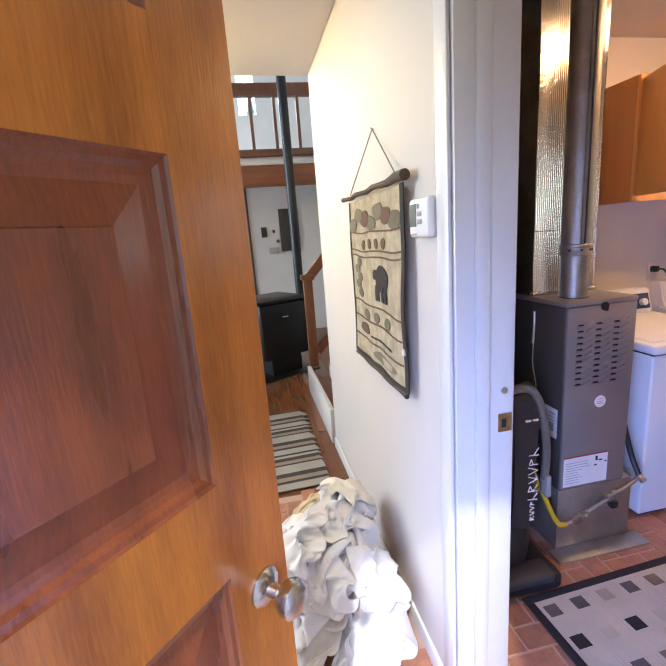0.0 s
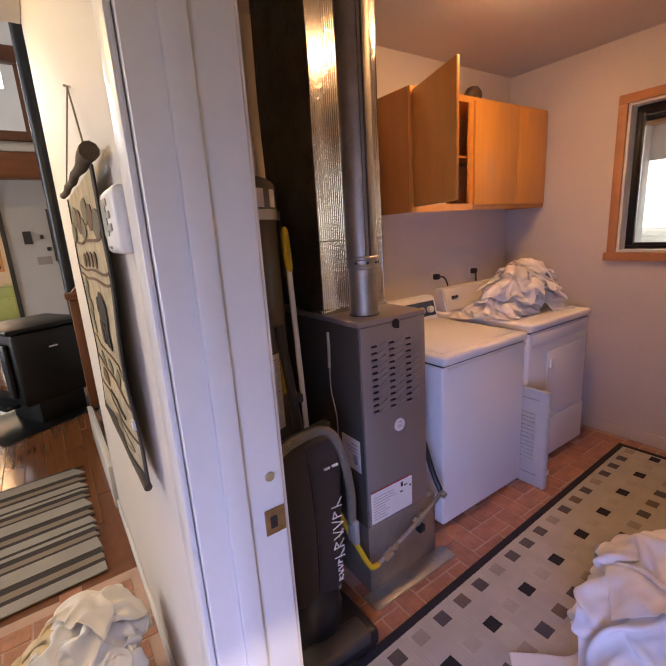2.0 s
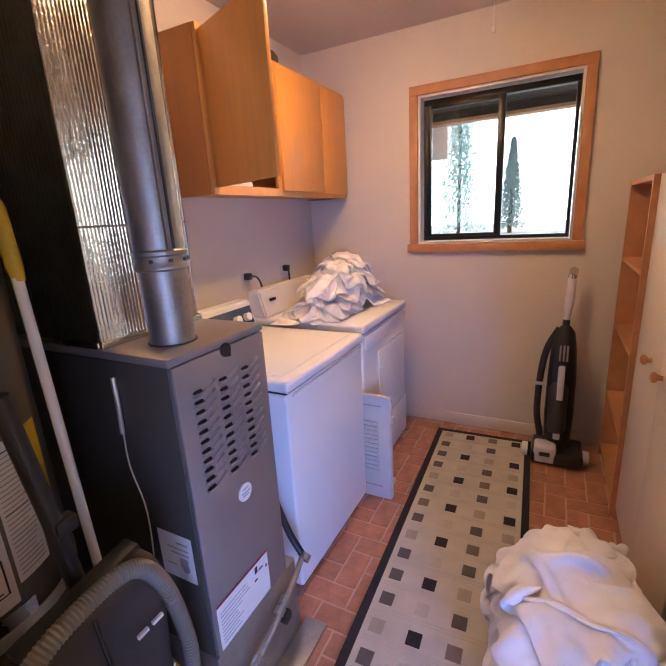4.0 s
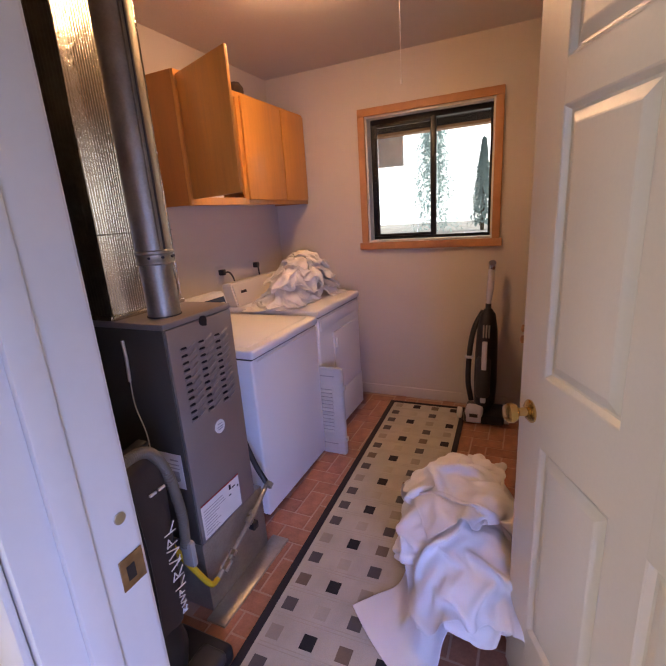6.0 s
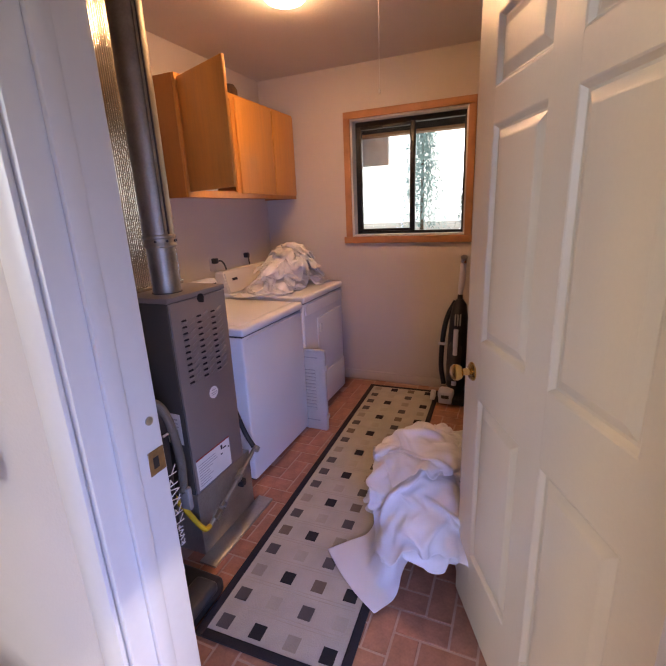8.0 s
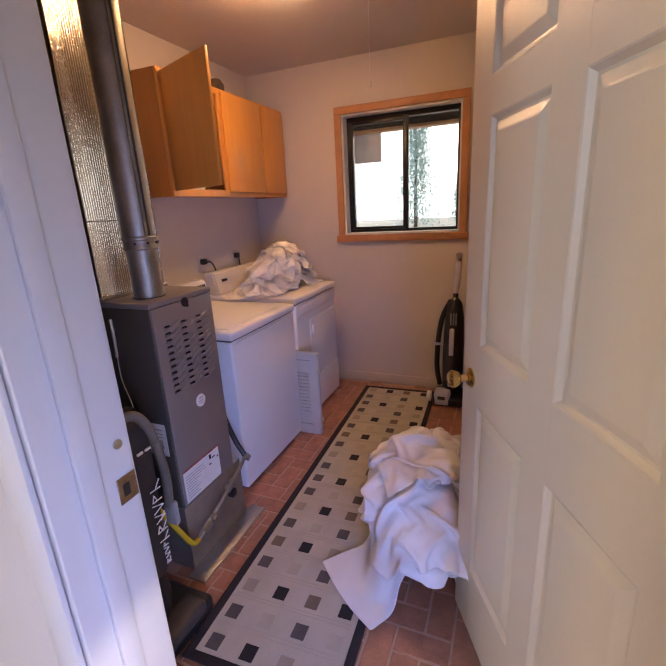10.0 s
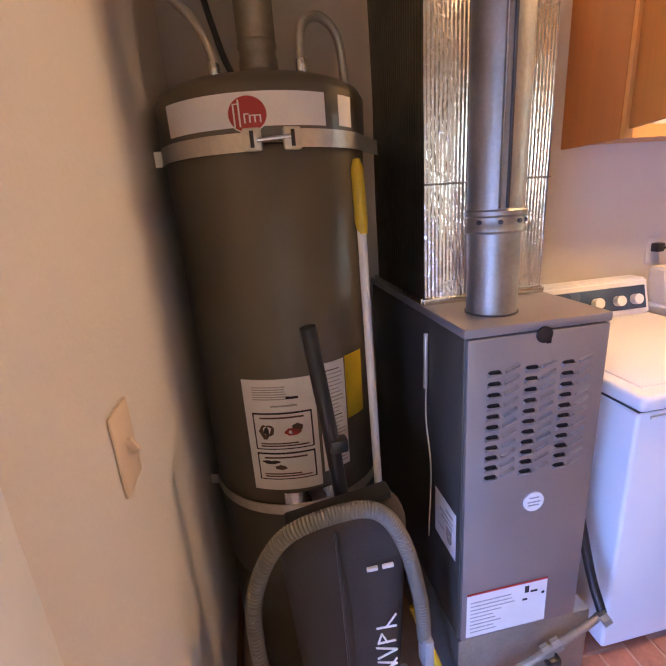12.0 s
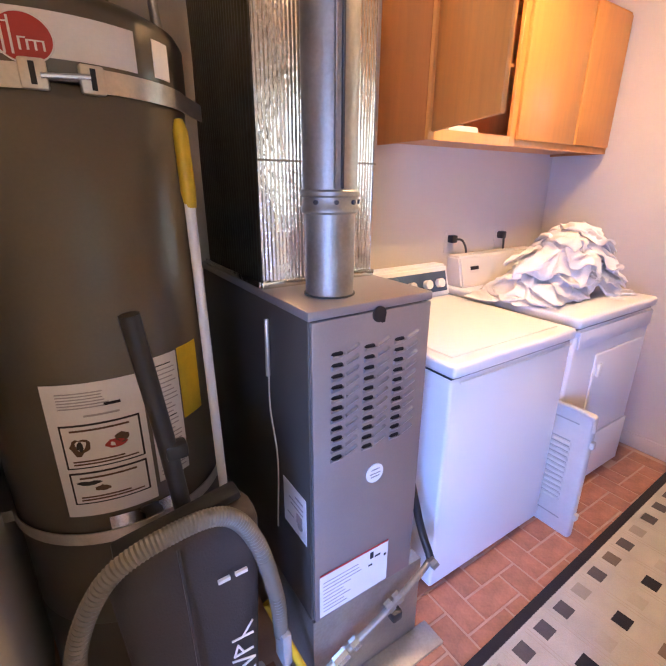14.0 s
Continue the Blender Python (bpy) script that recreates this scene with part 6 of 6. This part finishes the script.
part("seat", bm_box(0.15, 6.0, 0.08, 0.68, 6.78, 0.46, 0.06, 3), M_CHAIR, ac)
# white partition with small things
structure("wall_partition", bm_box(1.93, 9.0, 0, 3.6, 9.12, 2.45), M_TRIMW, "white partition wall beside the kitchen", "wall")
structure("partition_trim", bm_box(1.88, 8.98, 0, 1.929, 9.13, 2.45), M_DGREY, "dark corner trim of the partition", "trim")
pf = thing("picture", (2.55, 9.0, 1.7), "dark framed picture on the white partition", "picture")
part("frame", bm_box(2.40, 8.975, 1.36, 2.72, 8.999, 2.03, 0.004), M_DGREY, pf)
for x, z, w, h in ((2.10, 1.60, 0.09, 0.16), (2.28, 1.66, 0.04, 0.05), (2.33, 1.50, 0.05, 0.05), (2.20, 1.33, 0.16, 0.10)):
    solid("wall_plaque", bm_box(x, 8.98, z, x + w, 8.999, z + h, 0.004), M_DGREY if w < 0.1 else M_LABELG, "small dark plaque on the white partition", "plaque")
kl = thing("kitchen_light", (1.0, 10.6, 2.45), "flat lit kitchen ceiling light", "lamp")
part("diffuser", bm_box(0.75, 10.2, 2.38, 1.35, 10.9, 2.44, 0.01), M_LAMPK, kl)
hl = thing("hall_light", (1.45, 4.3, 2.5), "small glass hall ceiling light", "lamp")
part("shade", bm_lathe(1.45, 4.3, [(0.02, 2.40), (0.08, 2.42), (0.11, 2.46), (0.115, 2.499)], 24), M_LAMPH, hl)

# ---- outdoors ----
structure("ground", bm_box(-200, -200, -0.5, 200, 200, -0.32), M_GROUND, "ground round the house paled to look overexposed", "ground")
po = thing("porch", (6.6, 3.0, 0), "covered porch with dark ceiling and pale post", "porch", kind="structure")
part("deck", bm_box(XW + 0.16, 0.5, -0.32, 7.4, 6.0, -0.05), M_SIDING, po)
part("ceiling", bm_box(XW + 0.16, 0.5, 2.42, 7.4, 6.0, 2.48), M_PORCHD, po, "dark board ceiling")
part("beam", bm_box(7.2, 0.5, 2.345, 7.32, 6.0, 2.42), M_PORCHD, po, "dark beam")
part("beam_edge", bm_box(7.19, 0.5, 2.315, 7.33, 6.0, 2.344), M_CEDAR, po, "reddish edge board")
part("post", bm_box(7.2, 4.02, -0.05, 7.34, 4.2, 2.314, 0.006), M_PORCHW, po, "pale post")
part("gable", bm_box(7.36, 3.7, 2.0, 7.4, 6.0, 2.42), M_PORCHW, po, "pale gable board")


def conifer(x, y, h, seed):
    r = random.Random(seed)
    t = thing("tree", (x, y, -0.32), "tall conifer with drooping branches", "tree", "trees outside the windows")
    part("trunk", bm_tube([(x, y, -0.32), (x + 0.1, y, h * 0.5), (x, y + 0.1, h)], 0.2, 10, radii=[0.16, 0.10, 0.02]), M_BARK, t)
    b = bmesh.new()
    for k in range(int(9000 * min(1, h / 13))):
        f = r.random() ** 0.8
        z = 0.3 + (h - 0.3) * f
        rad = (1 - f) * h * 0.19 * r.uniform(0.25, 1.0) + 0.1
        a = r.uniform(0, 2 * math.pi)
        c = Vector((x + rad * math.cos(a), y + rad * math.sin(a), z - rad * 0.35))
        s = r.uniform(0.06, 0.13)
        d = Vector((math.cos(a), math.sin(a), -0.5)) * s
        e = Vector((-math.sin(a), math.cos(a), r.uniform(-0.4, 0.4))) * s * 0.6
        v = [b.verts.new(c - e), b.verts.new(c + d), b.verts.new(c + e), b.verts.new(c - d * 0.6 + Vector((0, 0, 0.1)))]
        b.faces.new(v)
    part("crown", b, M_LEAF, t, smooth=False)


for i, (x, y, h) in enumerate(((36.8, 9.3, 13), (37.0, 5.65, 6.2), (44, 20.0, 17), (4.0, 52, 17), (-2.5, 56, 18))):
    conifer(x, y, h, i)
# added glowing sheets that whiten the window views
structure("backdrop_east", bm_box(60, -60, -0.3, 60.1, 90, 60), M_SKYGLOW, "glowing backdrop for the overexposed sky beyond the trees", "backdrop")
structure("backdrop_north", bm_box(-60, 70, -0.3, 59, 70.1, 60), M_SKYGLOW, "glowing backdrop for the overexposed sky beyond the kitchen", "backdrop")

# ---- floors, piece by piece ----
structure("floor_living", bm_box(-3.6, 1.70, -0.06, 3.6, 12.4, -0.006), M_MORTAR, "pale underlay under hall and living floors", "floor")
fl1 = structure("floor_laundry", bm_box(XH, YS - 0.1, -0.05, XW + 0.1, YN + 0.1, -0.001), M_MORTAR, "brick-pattern vinyl floor of the laundry", "floor")
fl2 = structure("floor_hall", bm_box(1.0, 1.70, -0.0055, XH - 0.001, 4.18, -0.001), M_MORTAR, "brick-pattern vinyl floor of the hall", "floor")
fl3 = structure("floor_wood", bm_box(-3.6, 4.18, -0.0055, 3.6, 11.8, -0.002), M_SWALN, "dark wood laminate living room floor", "floor")
BW, BJ = 0.096, 0.008


def brick_mesh(nm, sx, sy):
    return mesh_of(nm, bm_box(-sx / 2, -sy / 2, -0.002, sx / 2, sy / 2, 0.0022, 0.0018, 1), M_BRICK)


flat_b, tall_b = brick_mesh("brick", 2 * BW - BJ, BW - BJ), brick_mesh("brick", BW - BJ, 2 * BW - BJ)


def herringbone(parent, x0, y0, x1, y1, skip, limit=300):
    n, rest = 0, []
    nx, ny = int((x1 - x0) / BW) + 3, int((y1 - y0) / BW) + 3
    for j in range(-1, ny):
        for i in range(-1, nx):
            k = (i - j) % 4
            if k == 0:
                me, c = flat_b, (x0 + (i + 1) * BW, y0 + (j + 0.5) * BW)
            elif k == 3:
                me, c = tall_b, (x0 + (i + 0.5) * BW, y0 + (j + 1.0) * BW)
            else:
                continue
            if not (x0 + 0.05 < c[0] < x1 - 0.02 and y0 + 0.03 < c[1] < y1 - 0.02) or skip(*c):
                continue
            if n < limit:
                o = new("brick", me)
                o.parent = parent
                o.location = (c[0], c[1], 0)
                n += 1


herringbone(fl1, XR - 0.1, YS, XW, 3.50, lambda x, y: 2.92 < x < 5.05 and 2.72 < y < 3.06 or x < 2.45 and y > 2.8, 340)
herringbone(fl2, 1.12, 2.3, XH, 4.18, lambda x, y: False, 300)
plank = mesh_of("plank", bm_box(-0.062, -0.6, -0.002, 0.062, 0.6, 0.003, 0.0015, 1), M_LAM)
for i in range(27):
    for j in range(4):
        o = new("plank", plank)
        o.parent = fl3
        o.location = (-0.75 + i * 0.1265, 4.80 + j * 1.204 + (i * 0.37 % 1.0) * 0.9 - 0.4 + 0.4, 0)
